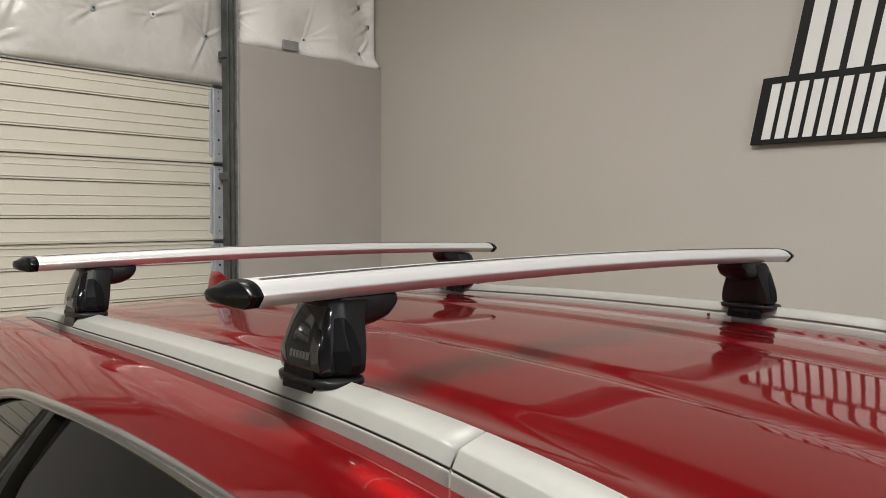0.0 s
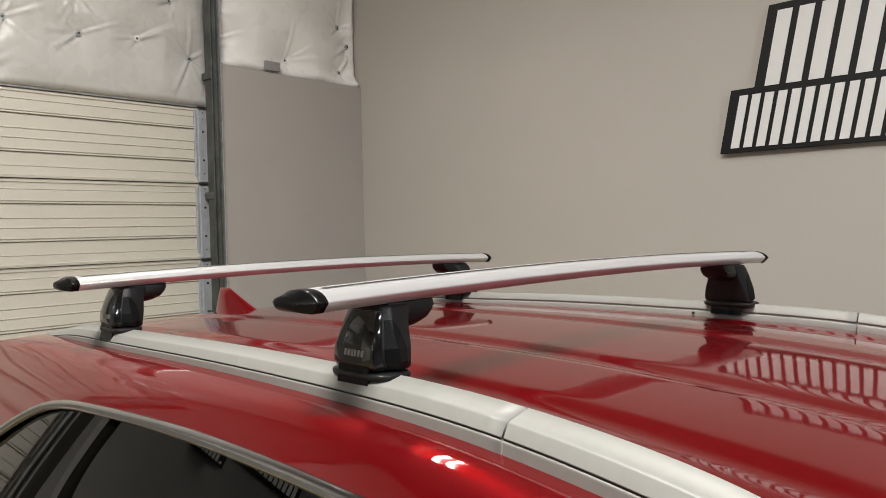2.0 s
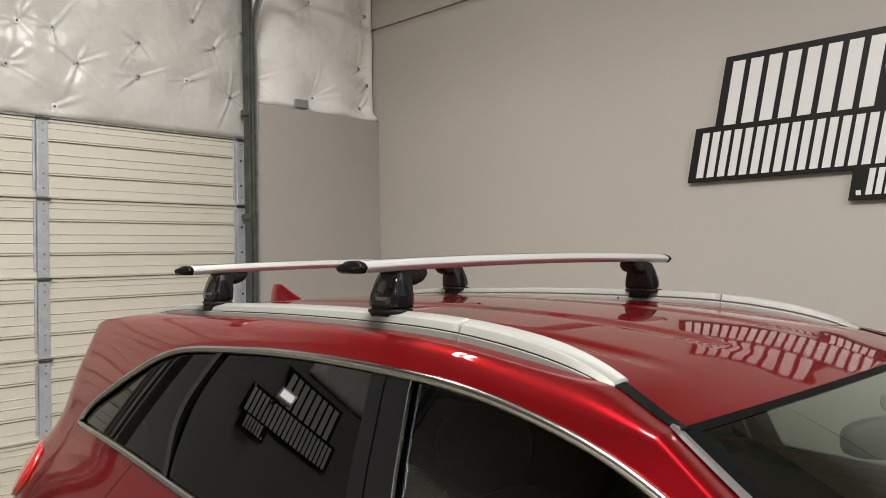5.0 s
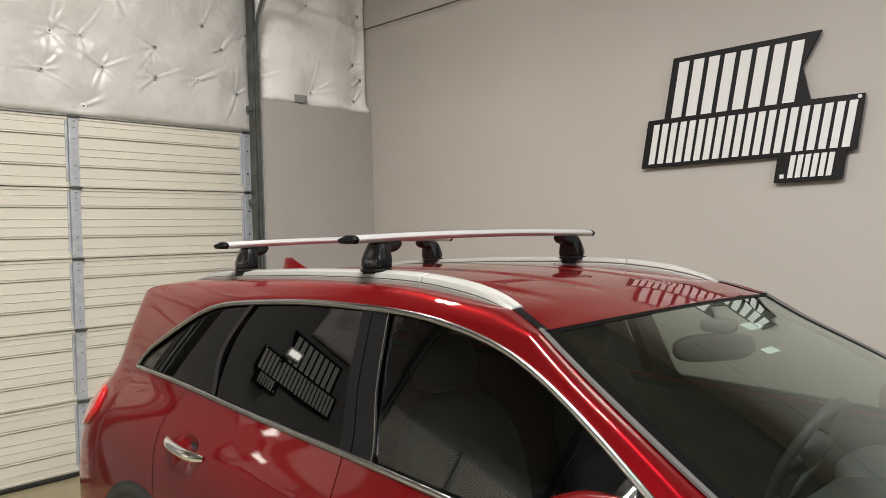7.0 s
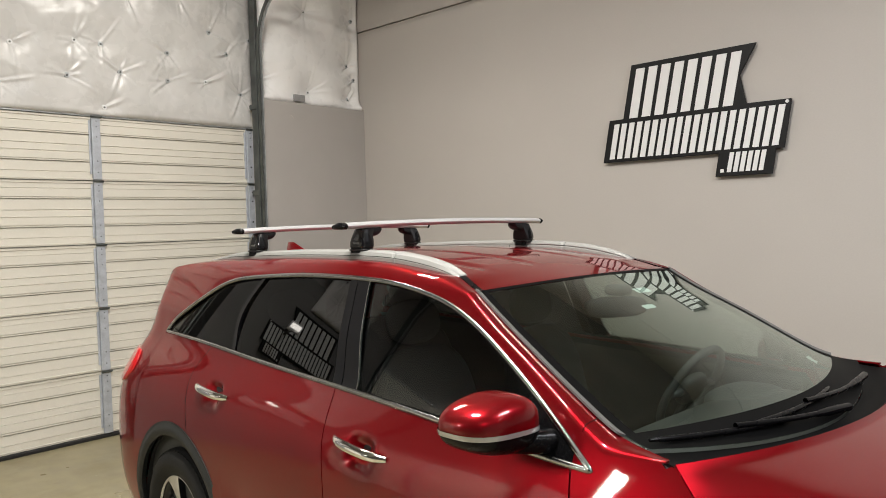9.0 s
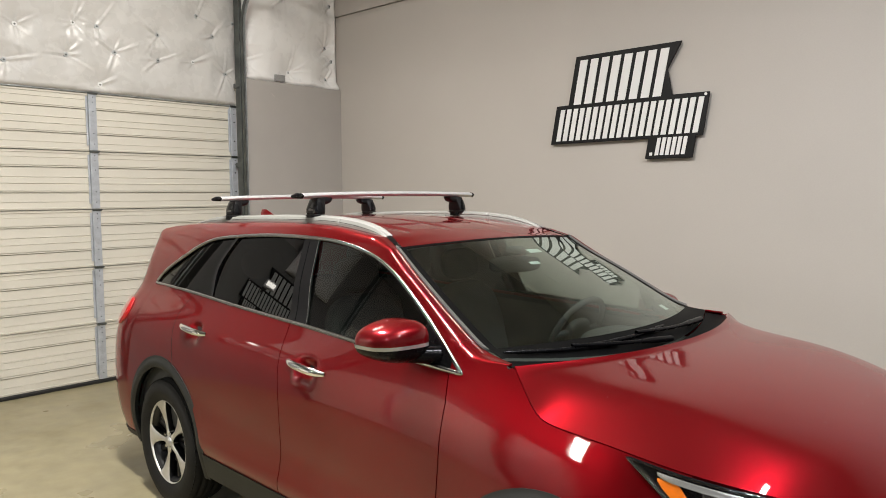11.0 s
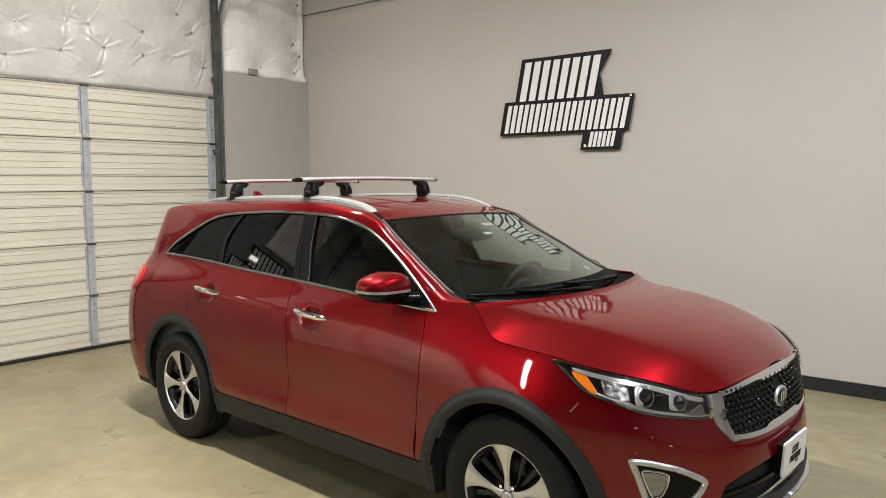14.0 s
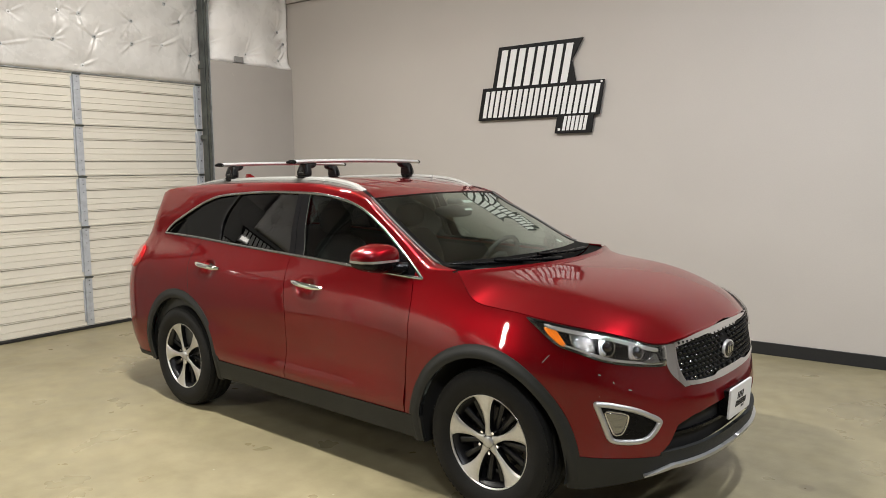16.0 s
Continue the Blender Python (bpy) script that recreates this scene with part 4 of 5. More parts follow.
    strip = smooth_loop([(s, hood_line(s) - 0.020) for s in np.linspace(0.24, 0.73, 14)] + [(s, hood_line(s) - 0.036) for s in np.linspace(0.73, 0.27, 14)], 60, 0.25)
    patch("running_light", strip, 0.012, STRIP_WHITE, housing, "white running light strip", side)
    low = smooth_loop([(s, lamp_low(s) + 0.012) for s in np.linspace(0.33, 0.75, 14)] + [(s, lamp_low(s) + 0.019) for s in np.linspace(0.75, 0.33, 14)], 60, 0.25)
    patch("lower_light_strip", low, 0.010, STRIP_WHITE, housing, "thin white lower light strip", side)
    patch("turn_lamp", smooth_loop([(0.248, 0.988), (0.298, 0.985), (0.345, 0.912), (0.325, 0.908), (0.268, 0.957)], 32, 0.15), 0.009, AMBER, housing, "amber turn signal", side)
    patch("reflector", smooth_loop([(0.350, 0.978), (0.40, 0.972), (0.444, 0.958), (0.461, 0.872), (0.43, 0.876), (0.368, 0.900)], 32, 0.2), 0.009, FACETS, housing, "faceted clear reflector", side)
    for sx, sz, r in ((0.508, 0.912, 0.039), (0.632, 0.888, 0.032)):
        c = np.array([(sx + r * 0.8 * math.cos(k * math.pi / 16), sz + r * math.sin(k * math.pi / 16)) for k in range(32)])
        frame_band("projector_ring", c, 0.0045, 0.016, CHROME, housing, "chrome projector ring", side)
        patch("projector_shroud", smooth_loop([(sx - 0.036, sz + r * 0.95), (sx - 0.004, sz + r * 0.95), (sx - 0.012, sz), (sx - 0.006, sz - r * 0.95), (sx - 0.036, sz - r * 0.85)], 24, 0.2), 0.011, LAMP_CLEAR, housing, "silver projector shroud", side)
        e = skin(sx, sz, 0.002)
        part("projector_lens", blob((e[0], e[1] * side, e[2]), (0.026, 0.026, 0.028), 2, 20, 14), GLOSS_BLACK, housing, "dark glass projector lens", True)
    patch("inner_fin", smooth_loop([(0.648, 0.842), (0.70, 0.862), (0.714, 0.878), (0.738, 0.832), (0.70, 0.832)], 24, 0.1), 0.010, FACETS, housing, "silver inner reflector fin", side)
    patch("headlamp_lens", inset(hl, 0.004), 0.021, LENS, housing, "clear headlamp lens", side, 0.018).visible_shadow = False

    # stone chips and a scratch on the front corner
    if side > 0:
        for cs, cz, w, h in ((0.478, 0.795, 0.009, 0.0035), (0.534, 0.760, 0.003, 0.005), (0.596, 0.725, 0.010, 0.004), (0.469, 0.699, 0.003, 0.003)):
            patch("paint_chip", smooth_loop([(cs - w, cz + h * 0.4), (cs, cz + h), (cs + w, cz - h * 0.2), (cs + w * 0.3, cz - h)], 10, 0.2), 0.0008, LAMP_CLEAR, car, "small pale stone chip in the paint", side)
        patch("paint_scratch", smooth_loop([(0.252, 0.833), (0.278, 0.872), (0.2795, 0.871), (0.2535, 0.832)], 16, 0.1), 0.0008, LAMP_CLEAR, car, "thin pale scratch in the paint", side)

    # tail lamp
    tl = smooth_loop([(-3.80, 0.985), (-3.40, 0.962), (-3.335, 1.02), (-3.33, 1.09), (-3.375, 1.145), (-3.80, 1.125)], 48, 0.2)
    patch("tail_lamp", tl, 0.010, TAIL_RED, car, "red tail lamp", side)

    # grille, right or left half
    g_out = curve(((0.70, 0.846), (0.722, 0.828), (0.77, 0.790), (0.813, 0.770), (0.87, 0.764), (0.93, 0.764)))
    g_left = curve(((0.70, 0.872), (0.740, 0.848), (0.78, 0.834), (0.814, 0.825), (0.899, 0.814), (0.93, 0.812)))
    g_top, g_low = (lambda s: hood_line(s) - 0.009), curve(((0.77, 0.742), (0.83, 0.718), (0.88, 0.706), (0.96, 0.696), (1.1, 0.690)))
    step = lambda s: 1 / (1 + math.exp((1.022 - s) / 0.006))
    flank("grille_back", g_out, const(1.1), g_low, g_top, 24, 10, INNER, car, "black grille backing", side, -0.02, 0)
    flank("grille_trim", g_left, const(1.1), lambda s: g_top(s) - 0.020 - 0.014 * step(s), g_top, 60, 5, CHROME, car, "chrome upper grille bar", side, 0.004, 0.025)
    flank("grille_trim", g_left, const(1.1), g_low, lambda s: g_low(s) + 0.020 + 0.014 * step(s), 60, 4, CHROME, car, "chrome lower grille bar", side, 0.008, 0.025)
    flank("grille_trim", g_out, g_left, lambda s: 0.706, lambda s: 0.906, 6, 24, CHROME, car, "chrome grille side bar", side, 0.0075, 0.025)
    bm = bmesh.new()
    rows = 8
    for i in range(rows):
        z = 0.732 + (0.905 - 0.732) * i / (rows - 1)
        for k in range(13):
            s = g_left(z) + 0.012 + (k + 0.5 * (i % 2)) * 0.0235
            if s > 1.1:
                continue
            p = skin(s, z, -0.004)
            m = Matrix.Translation((p[0], p[1] * side, p[2])) @ Matrix.Diagonal((0.014, 0.0125, 0.0112, 1))
            bmesh.ops.create_icosphere(bm, subdivisions=1, radius=1, matrix=m)
    part("grille_mesh", bm, GLOSS_BLACK, car, "black diamond-studded grille mesh", True)["kind"] = "stuff"

    # door handles
    for (hx, hz), door in zip(HANDLES, doors):
        pts, rad = [], []
        for k in range(15):
            u = k / 14 * 2 - 1
            b = skin(hx + 0.142 * u, hz + 0.004 * u)
            base = half_width(hx + 0.16, hz)
            pts.append((hx + 0.142 * u, -(base + 0.026 - 0.028 * abs(u) ** 3) * side, hz + 0.008 - 0.010 * u))
            rad.append(0.0185 * (1 - 0.45 * abs(u) ** 4))
        tube("door_handle", pts, rad, CHROME, door, "chrome door handle", 12)

# ---- roof, windscreen and bonnet ----
roof_mid = spline((-3.62, -3.3, -3.0, -2.5, -2.0, -1.6, -1.4, -1.2, -0.985), (1.540, 1.598, 1.630, 1.654, 1.662, 1.653, 1.640, 1.615, 1.566))


def roof_edge(s):
    """Where the roof panel ends: under the rail, and at the windscreen's upper corner."""
    p = skin(s, roof_line(s))
    yo = -p[1]
    f = min(1, max(0, (s + 1.20) / (PILLAR_X + 1.20)))
    y = lerp(yo, min(yo, lerp(0.532, screen_y(PILLAR_X), f)), roll(s))
    zc = roof_mid(p[0])
    z = zc - (zc - p[2]) * (y / yo) ** 2.2
    return np.array((p[0], -y, lerp(z, screen_z(PILLAR_X), f * f)))


edge = []
for s in np.linspace(PILLAR_X, -3.3, 120):
    edge.append(roof_edge(s))
for s in np.linspace(-3.3, -4.3, 60)[1:]:
    edge.append(skin(s, roof_line(s)))
edge = np.array(edge)
CORNER, CROWN_X = edge[0], -0.985


def roof_point(q, u):
    """q runs from front to back, u from the right edge to the left."""
    if q < 0.06:
        r = math.sqrt(q / 0.06)
        x, ye, ze = lerp(CROWN_X, CORNER[0], r * r), -CORNER[1] * r, lerp(roof_mid(CROWN_X), CORNER[2], r * r)
    else:
        d = np.cumsum(np.concatenate([[0], np.linalg.norm(np.diff(edge[:, :2], axis=0), axis=1)]))
        t = (q - 0.06) / 0.94 * d[-1]
        x, ye, ze = (float(np.interp(t, d, edge[:, k])) for k in range(3))
        ye = -ye
    zc = roof_mid(x)
    y = u * ye
    z = zc - (zc - ze) * abs(u) ** 2.2
    fade = 1 / (1 + math.exp((x + 1.22) / 0.03)) / (1 + math.exp((-3.2 - x) / 0.03))
    for c in (0.17, 0.40):
        z -= 0.0055 * fade * math.exp(-(((abs(y) - c) / 0.026) ** 4))
    return x, y, z


sheet("roof", lambda a, b: roof_point(a, lerp(1, -1, b)), 130, 84, RED, car, side=0, rim=0.01)


def shoulder(s, b):
    """The rounded strip between the roof panel or the windscreen and the side's skin."""
    e = roof_edge(s) if s < PILLAR_X else screen_edge(s)
    zl = side_top(s)
    f, g = np.array(skin(s, zl)), np.array(skin(s, zl - 0.01))
    d = np.linalg.norm(f - e)
    te = np.array((0, -1, -0.10 - 0.25 * min(1, max(0, (s - PILLAR_X) / 0.2))))
    tf = (f - g) / max(np.linalg.norm(f - g), 1e-9)
    p1, p2 = e + te * d * 0.42, f + tf * d * 0.42
    return (1 - b) ** 3 * e + 3 * b * (1 - b) ** 2 * p1 + 3 * b * b * (1 - b) * p2 + b ** 3 * f


for side in (1, -1):
    sheet("roof_shoulder", lambda a, b: shoulder(lerp(-3.28, PILLAR_X, a), 1 - b), 90, 12, RED, car, side=side, rim=0)
    sheet("pillar_shoulder", lambda a, b: shoulder(lerp(PILLAR_X, -0.505, a), 1 - b), 40, 12, RED, car, side=side, rim=0.006)
    sheet("fender_shoulder", lambda a, b: shoulder(lerp(-0.502, -0.262, a), 1 - b), 24, 12, RED, car, side=side, rim=0.006)
sheet("headliner", lambda a, b: tuple(np.array(roof_point(lerp(0.07, 0.93, a), lerp(0.95, -0.95, b))) - (0, 0, 0.035)), 24, 16, HEADLINER, car, "pale grey headliner", 0, 0)
SCREEN_EDGE = [screen_edge(s) for s in np.linspace(-0.335, PILLAR_X, 60)]


def screen_point(u, v, sink=0.0):
    e = SCREEN_EDGE[0] if v <= 0 else SCREEN_EDGE[-1] if v >= 1 else np.array([np.interp(v * 59, range(60), [p[k] for p in SCREEN_EDGE]) for k in range(3)])
    xc, zc = lerp(-0.155, CROWN_X, v), lerp(1.158, roof_mid(CROWN_X), v) + 0.022 * math.sin(math.pi * v)
    w = 1 - abs(u) ** 1.95
    return np.array((lerp(e[0], xc, w), u * -e[1] * 0.998, lerp(e[2], zc, w) - sink))


sheet("windscreen", lambda a, b: screen_point(lerp(-1, 1, a), b), 40, 24, WINDSCREEN, car, "clear windscreen glass", 0, 0)
for u0, u1, v0, v1 in ((-0.988, -0.945, 0, 1), (0.945, 0.988, 0, 1), (-0.972, 0.972, 0, 0.125), (-0.972, 0.972, 0.982, 1)):
    sheet("windscreen_border", lambda a, b: screen_point(lerp(u0, u1, a), lerp(v0, v1, b), -0.0015), 30 if abs(u0) < 1 else 4, 24, FRIT, car, "black windscreen border", 0, 0)

for side in (1, -1):
    sheet("windscreen_trim", lambda a, b: screen_point(lerp(-1.010, -0.986, b), lerp(1.0, 0.12, a), lerp(-0.011, -0.004, b)), 40, 3, TRIM_SATIN, car, "satin grey strip along the windscreen", side, 0.006)

hood_edge = np.array([skin(s, hood_line(s)) for s in np.concatenate([np.linspace(-0.238, 0.1, 30), np.linspace(0.11, 1.1, 70)])])
hood_d = np.cumsum(np.concatenate([[0], np.linalg.norm(np.diff(hood_edge, axis=0), axis=1)]))
hood_mid = spline((-0.09, 0.14, 0.43, 0.57, 0.7, 0.79, 0.845), (1.183, 1.163, 1.118, 1.083, 1.035, 0.975, 0.926))


hood_crease = curve(((0.0, 0.90), (0.15, 0.80), (0.30, 0.75), (0.5, 0.74), (1.0, 0.80)))


def hood_drop(q, u):
    """How far the bonnet has fallen at u, from 0 in its middle to 1 at its edge: a flat top with a crease behind, round in front."""
    c, w = hood_crease(q), 0.03
    top = 0.22
    side = (1 - top) / (w * math.log1p(math.exp((1 - c) / w)))
    creased = top * u * u + side * w * math.log1p(math.exp((u - c) / w))
    f = min(1, max(0, (q - 0.25) / 0.45))
    return lerp(creased, u ** 2.5, f * f * (3 - 2 * f))


def hood_point(q, u):
    t = q * hood_d[-1]
    x, ye, ze = (float(np.interp(t, hood_d, hood_edge[:, k])) for k in range(3))
    bow = 0.185 * (1 - q) ** 2
    xm = x + bow * (1 - u * u)
    zc = max(hood_mid(min(x + bow, 0.845)), ze)
    z = ze + (zc - ze) * (1 - hood_drop(q, abs(u)))
    return xm, u * -ye, z


sheet("bonnet", lambda a, b: hood_point(a, lerp(-0.9988, 0.9988, b)), 80, 60, RED, car, side=0, rim=0.012)


def cowl_point(a, b):
    """The black tray between the windscreen's foot and the bonnet's rear edge, slightly dished."""
    u = lerp(-0.985, 0.985, b)
    p = lerp(screen_point(u, 0.0, 0.010), np.array(hood_point(0.0, u)) - (0, 0, 0.014), a)
    return p[0], p[1], p[2] - 0.030 * math.sin(math.pi * a) * (1 - abs(u) ** 4)


sheet("cowl_tray", cowl_point, 8, 24, FRIT, car, "black plastic cowl tray", 0, 0.008)
sheet("engine_bay", lambda a, b: (lerp(-0.45, 0.75, a), lerp(0.70, -0.70, b) * (1 - 0.35 * a ** 3), lerp(0.98, 0.80, a)), 8, 8, INNER, car, "dark engine bay cover", 0, 0)
# ---- wheels ----
def spoke(a0, half, y_at, r0, r1, depth, n=10):
    """One spoke about the angle a0: half(r) is its half width, y_at(r, f) its face."""
    verts, faces = [], []
    for i in range(n + 1):
        r = lerp(r0, r1, i / n)
        for j in range(5):
            f = j / 2 - 1
            verts.append((r * math.cos(a0) - f * half(r) * math.sin(a0), y_at(r, f), r * math.sin(a0) + f * half(r) * math.cos(a0)))
        for f, wide, back in ((1, 1.02, False), (1, 1.08, True), (-1, 1.08, True), (-1, 1.02, False)):
            verts.append((r * math.cos(a0) - f * half(r) * wide * math.sin(a0), y_at(r, 0) + depth if back else y_at(r, f) + 0.0015, r * math.sin(a0) + f * half(r) * wide * math.cos(a0)))
    for i in range(n):
        for j in range(9):
            k = (j + 1) % 9
            faces.append((i * 9 + j, (i + 1) * 9 + j, (i + 1) * 9 + k, i * 9 + k))
    return verts, faces


def wheel(m, turn):
    barrel = [(-0.086, 0.228), (-0.070, 0.212), (-0.02, 0.205), (0.08, 0.215), (0.10, 0.238), (0.10, 0.244), (0.08, 0.236)]
    hub = lathe("wheel", barrel, (0, 0, 0), RIM_DARK, car, 56, "dark alloy wheel with five machined spokes")
    hub.matrix_local = m
    side_wall = [(-0.090, 0.235), (-0.099, 0.242), (-0.106, 0.255), (-0.1165, 0.285), (-0.1175, 0.305), (-0.113, 0.332), (-0.104, 0.349), (-0.092, 0.360), (-0.078, 0.366)]
    tread = [(-0.056, 0.368), (-0.054, 0.361), (-0.046, 0.361), (-0.044, 0.3685), (-0.014, 0.3685), (-0.012, 0.361), (-0.004, 0.361), (-0.002, 0.3685), (0.03, 0.3685), (0.032, 0.361), (0.04, 0.361), (0.042, 0.368)]
    tyre = lathe("tyre", side_wall + tread + [(-y, r) for y, r in side_wall[::-1]], (0, 0, 0), TYRE, hub, 72, "black rubber tyre")
    bm = bmesh.new()
    for k in range(76):
        a = 2 * math.pi * k / 76
        for y, r, w, d in ((-0.088, 0.3570, 0.0085, 0.014), (0.088, 0.3570, 0.0085, 0.014), (-0.028, 0.3655, 0.0105, 0.010), (0.014, 0.3655, 0.0105, 0.010)):
            bmesh.ops.create_cube(bm, size=1, matrix=Matrix.Rotation(-a, 4, "Y") @ Matrix.Translation((r, y, 0)) @ Matrix.Diagonal((0.006, d * 1.6, w * 2, 1)))
    part("tyre_tread", bm, TYRE, hub, "rubber tread blocks")["kind"] = "stuff"
    lathe("rim_edge", [(-0.088, 0.232), (-0.096, 0.2345), (-0.099, 0.237), (-0.096, 0.2395), (-0.090, 0.2395)], (0, 0, 0), RIM_FACE, hub, 64, "bright machined rim edge")
    half = curve(((0.03, 0.024), (0.06, 0.0155), (0.10, 0.0155), (0.15, 0.025), (0.19, 0.039), (0.215, 0.054), (0.236, 0.078)))
    face = lambda r, f: -0.079 - 0.016 * (r / 0.234) ** 1.5 + 0.004 * abs(f) ** 3 - 0.006 * math.exp(-((r - 0.05) / 0.03) ** 2)
    thin = curve(((0.03, 0.016), (0.12, 0.014), (0.234, 0.020)))
    back = lambda r, f: -0.045 - 0.012 * (r / 0.234) + 0.004 * abs(f) ** 2
    for k in range(5):
        a = radians(turn + 72 * k)
        sv, sf = spoke(a, half, face, 0.030, 0.236, 0.035)
        arm = mesh_part("spoke", sv, [q for i, q in enumerate(sf) if i % 9 not in (5, 6, 7)], RIM_FACE, hub, "machined silver spoke")
        mesh_part("spoke_side", sv, [q for i, q in enumerate(sf) if i % 9 in (5, 6, 7)], RIM_DARK, arm, "dark painted spoke side")
        for da in (24, 48):
            mesh_part("dark_spoke", *spoke(a + radians(da), thin, back, 0.04, 0.226, 0.02), RIM_DARK, hub, "gloss black inner spoke")
        b = a + radians(36)
        part("lug_nut", cylinder((0.057 * math.cos(b), -0.088, 0.057 * math.sin(b)), (0.057 * math.cos(b), -0.06, 0.057 * math.sin(b)), 0.0085, seg=6), CHROME, hub, "chrome lug nut")
    lathe("centre_cap", [(-0.098, 0.0005), (-0.098, 0.022), (-0.094, 0.029), (-0.08, 0.032)], (0, 0, 0), SATIN, hub, 28, "satin centre cap")
    lathe("brake_disc", [(-0.01, 0.06), (-0.02, 0.08), (-0.02, 0.16), (-0.008, 0.16)], (0, 0, 0), DISC, hub, 40, "steel brake disc")
    part("caliper", box(-0.06, 0.06, -0.045, 0.02, 0.10, 0.18), DISC, hub, "grey brake caliper", bevel=0.012)
    return hub


Y_WHEEL = 0.905 - 0.1175
wheel(Matrix.Translation((HUBS[0], -Y_WHEEL, HUB_Z)), 96)
wheel(Matrix.Translation((HUBS[1] + 0.013, -Y_WHEEL - 0.008, HUB_Z)), 111)
for hx in HUBS:
    wheel(Matrix.Translation((hx, Y_WHEEL, HUB_Z)) @ Matrix.Rotation(math.pi, 4, "Z"), 75)

part("floor_pan", box(-3.55, 0.62, -0.55, 0.55, 0.27, 0.42), INNER, car, "dark underbody", bevel=0.03)
for side in (1, -1):
    part("sill_inner", box(-2.3, -0.44, -0.86 * side, -0.56 * side, 0.285, 0.43), INNER, car, "dark sill structure", bevel=0.02)
part("exhaust_box", blob((-2.25, -0.45, 0.27), (0.2, 0.12, 0.06)), DARK_STEEL, car, "dark silencer under the sill", True)


# ---- roof rails ----
rail_top = curve(((-3.12, 1.614), (-3.02, 1.628), (-2.89, 1.647), (-2.6, 1.662), (-2.2, 1.673), (-1.84, 1.676), (-1.5, 1.667), (-1.4, 1.657), (-1.3, 1.640), (-1.2, 1.608), (-1.17, 1.594)))
SECTION = [(0.029, -0.012), (0.0289, 0.03), (0.0286, 0.56), (0.0285, 0.585), (0.028, 0.60), (0.0262, 0.608), (0.0262, 0.638), (0.0276, 0.645), (0.0270, 0.66), (0.0262, 0.68), (0.0199, 0.845), (0.0190, 0.862), (0.0165, 0.881), (-0.011, 0.991), (-0.0110, 0.998), (-0.0120, 1.0), (-0.0135, 0.99), (-0.0210, 0.72), (-0.0215, 0.69), (-0.0190, 0.68), (-0.0190, 0.62), (-0.0225, 0.61), (-0.0232, 0.58), (-0.0300, -0.012)]


rail_mid = curve(((-3.12, 0.492), (-2.8, 0.508), (-2.2, 0.517), (-1.7, 0.518), (-1.4, 0.527), (-1.172, 0.538), (-1.155, 0.540)))


def rail_ring(s, side, thin=1.0):
    p = skin(s, roof_line(s))
    base, top = p[2] - 0.022, max(rail_top(s), p[2] + 0.002)
    yc = -rail_mid(s)
    w = min(1.0, max(0.35, (top - base) / 0.035)) * thin
    return [(s, (yc - a * w) * side, base + (top - base) * b - (0.006 if a < 0 else 0) * (1 - b) * -1) for a, b in SECTION]


def over_roof(x, y, up):
    """A place on the roof's skin, lifted a little."""
    order = edge[:, 0].argsort()
    ye, ze = (float(np.interp(x, edge[order, 0], v[order])) for v in (-edge[:, 1], edge[:, 2]))
    zc = roof_mid(x)
    return x, y, zc - (zc - ze) * (abs(y) / ye) ** 2.2 + up


for side in (1, -1):
    for name, s0, s1 in (("roof_rail", -3.12, -1.5325), ("roof_rail_end", -1.5295, -1.172)):
        n = 60
        rings = [rail_ring(lerp(s0, s1, k / n), side) for k in range(n + 1)]
        ob = band(name, rings, RAIL_SILVER, car, "silver painted roof rail", 1, True)
        k = len(SECTION)
        groove = [(r[5], r[6]) for r in rings]
        verts = [(v[0], v[1] - 0.0008 * side, v[2]) for pair in groove for v in pair]
        mesh_part("rail_groove", verts, [(2 * i, 2 * i + 2, 2 * i + 3, 2 * i + 1) for i in range(n)], CLAD, ob, "dark groove along the rail")
    part("rail_screw", cylinder((-1.87, 0.4895 * side, 1.648), (-1.87, 0.4935 * side, 1.648), 0.0032, seg=10), INNER, car, "small dark screw hole")
    sheet("roof_moulding", lambda a, b: over_roof(lerp(-1.172, -1.035, a), -lerp(lerp(0.560, 0.606, a), lerp(0.532, 0.584, a), b), 0.0025), 10, 3, TOWER, car, "dark grey roof moulding", side, 0.004)

rings = []
for z in np.linspace(1.612, 1.688, 12):
    f = (z - 1.612) / 0.076
    back, front = lerp(-3.190, -3.172, f), -2.88 - 0.235 * f ** 0.8
    w = 0.026 * (1 - f) ** 0.7 + 0.003
    rings.append([((back + front) / 2 + (front - back) / 2 * math.cos(a), w * math.sin(a) * (1 - 0.45 * math.cos(a)), z) for a in np.linspace(0, 2 * math.pi, 28, endpoint=False)])
band("antenna_fin", rings, RED, car, "red shark fin antenna", 1, True)


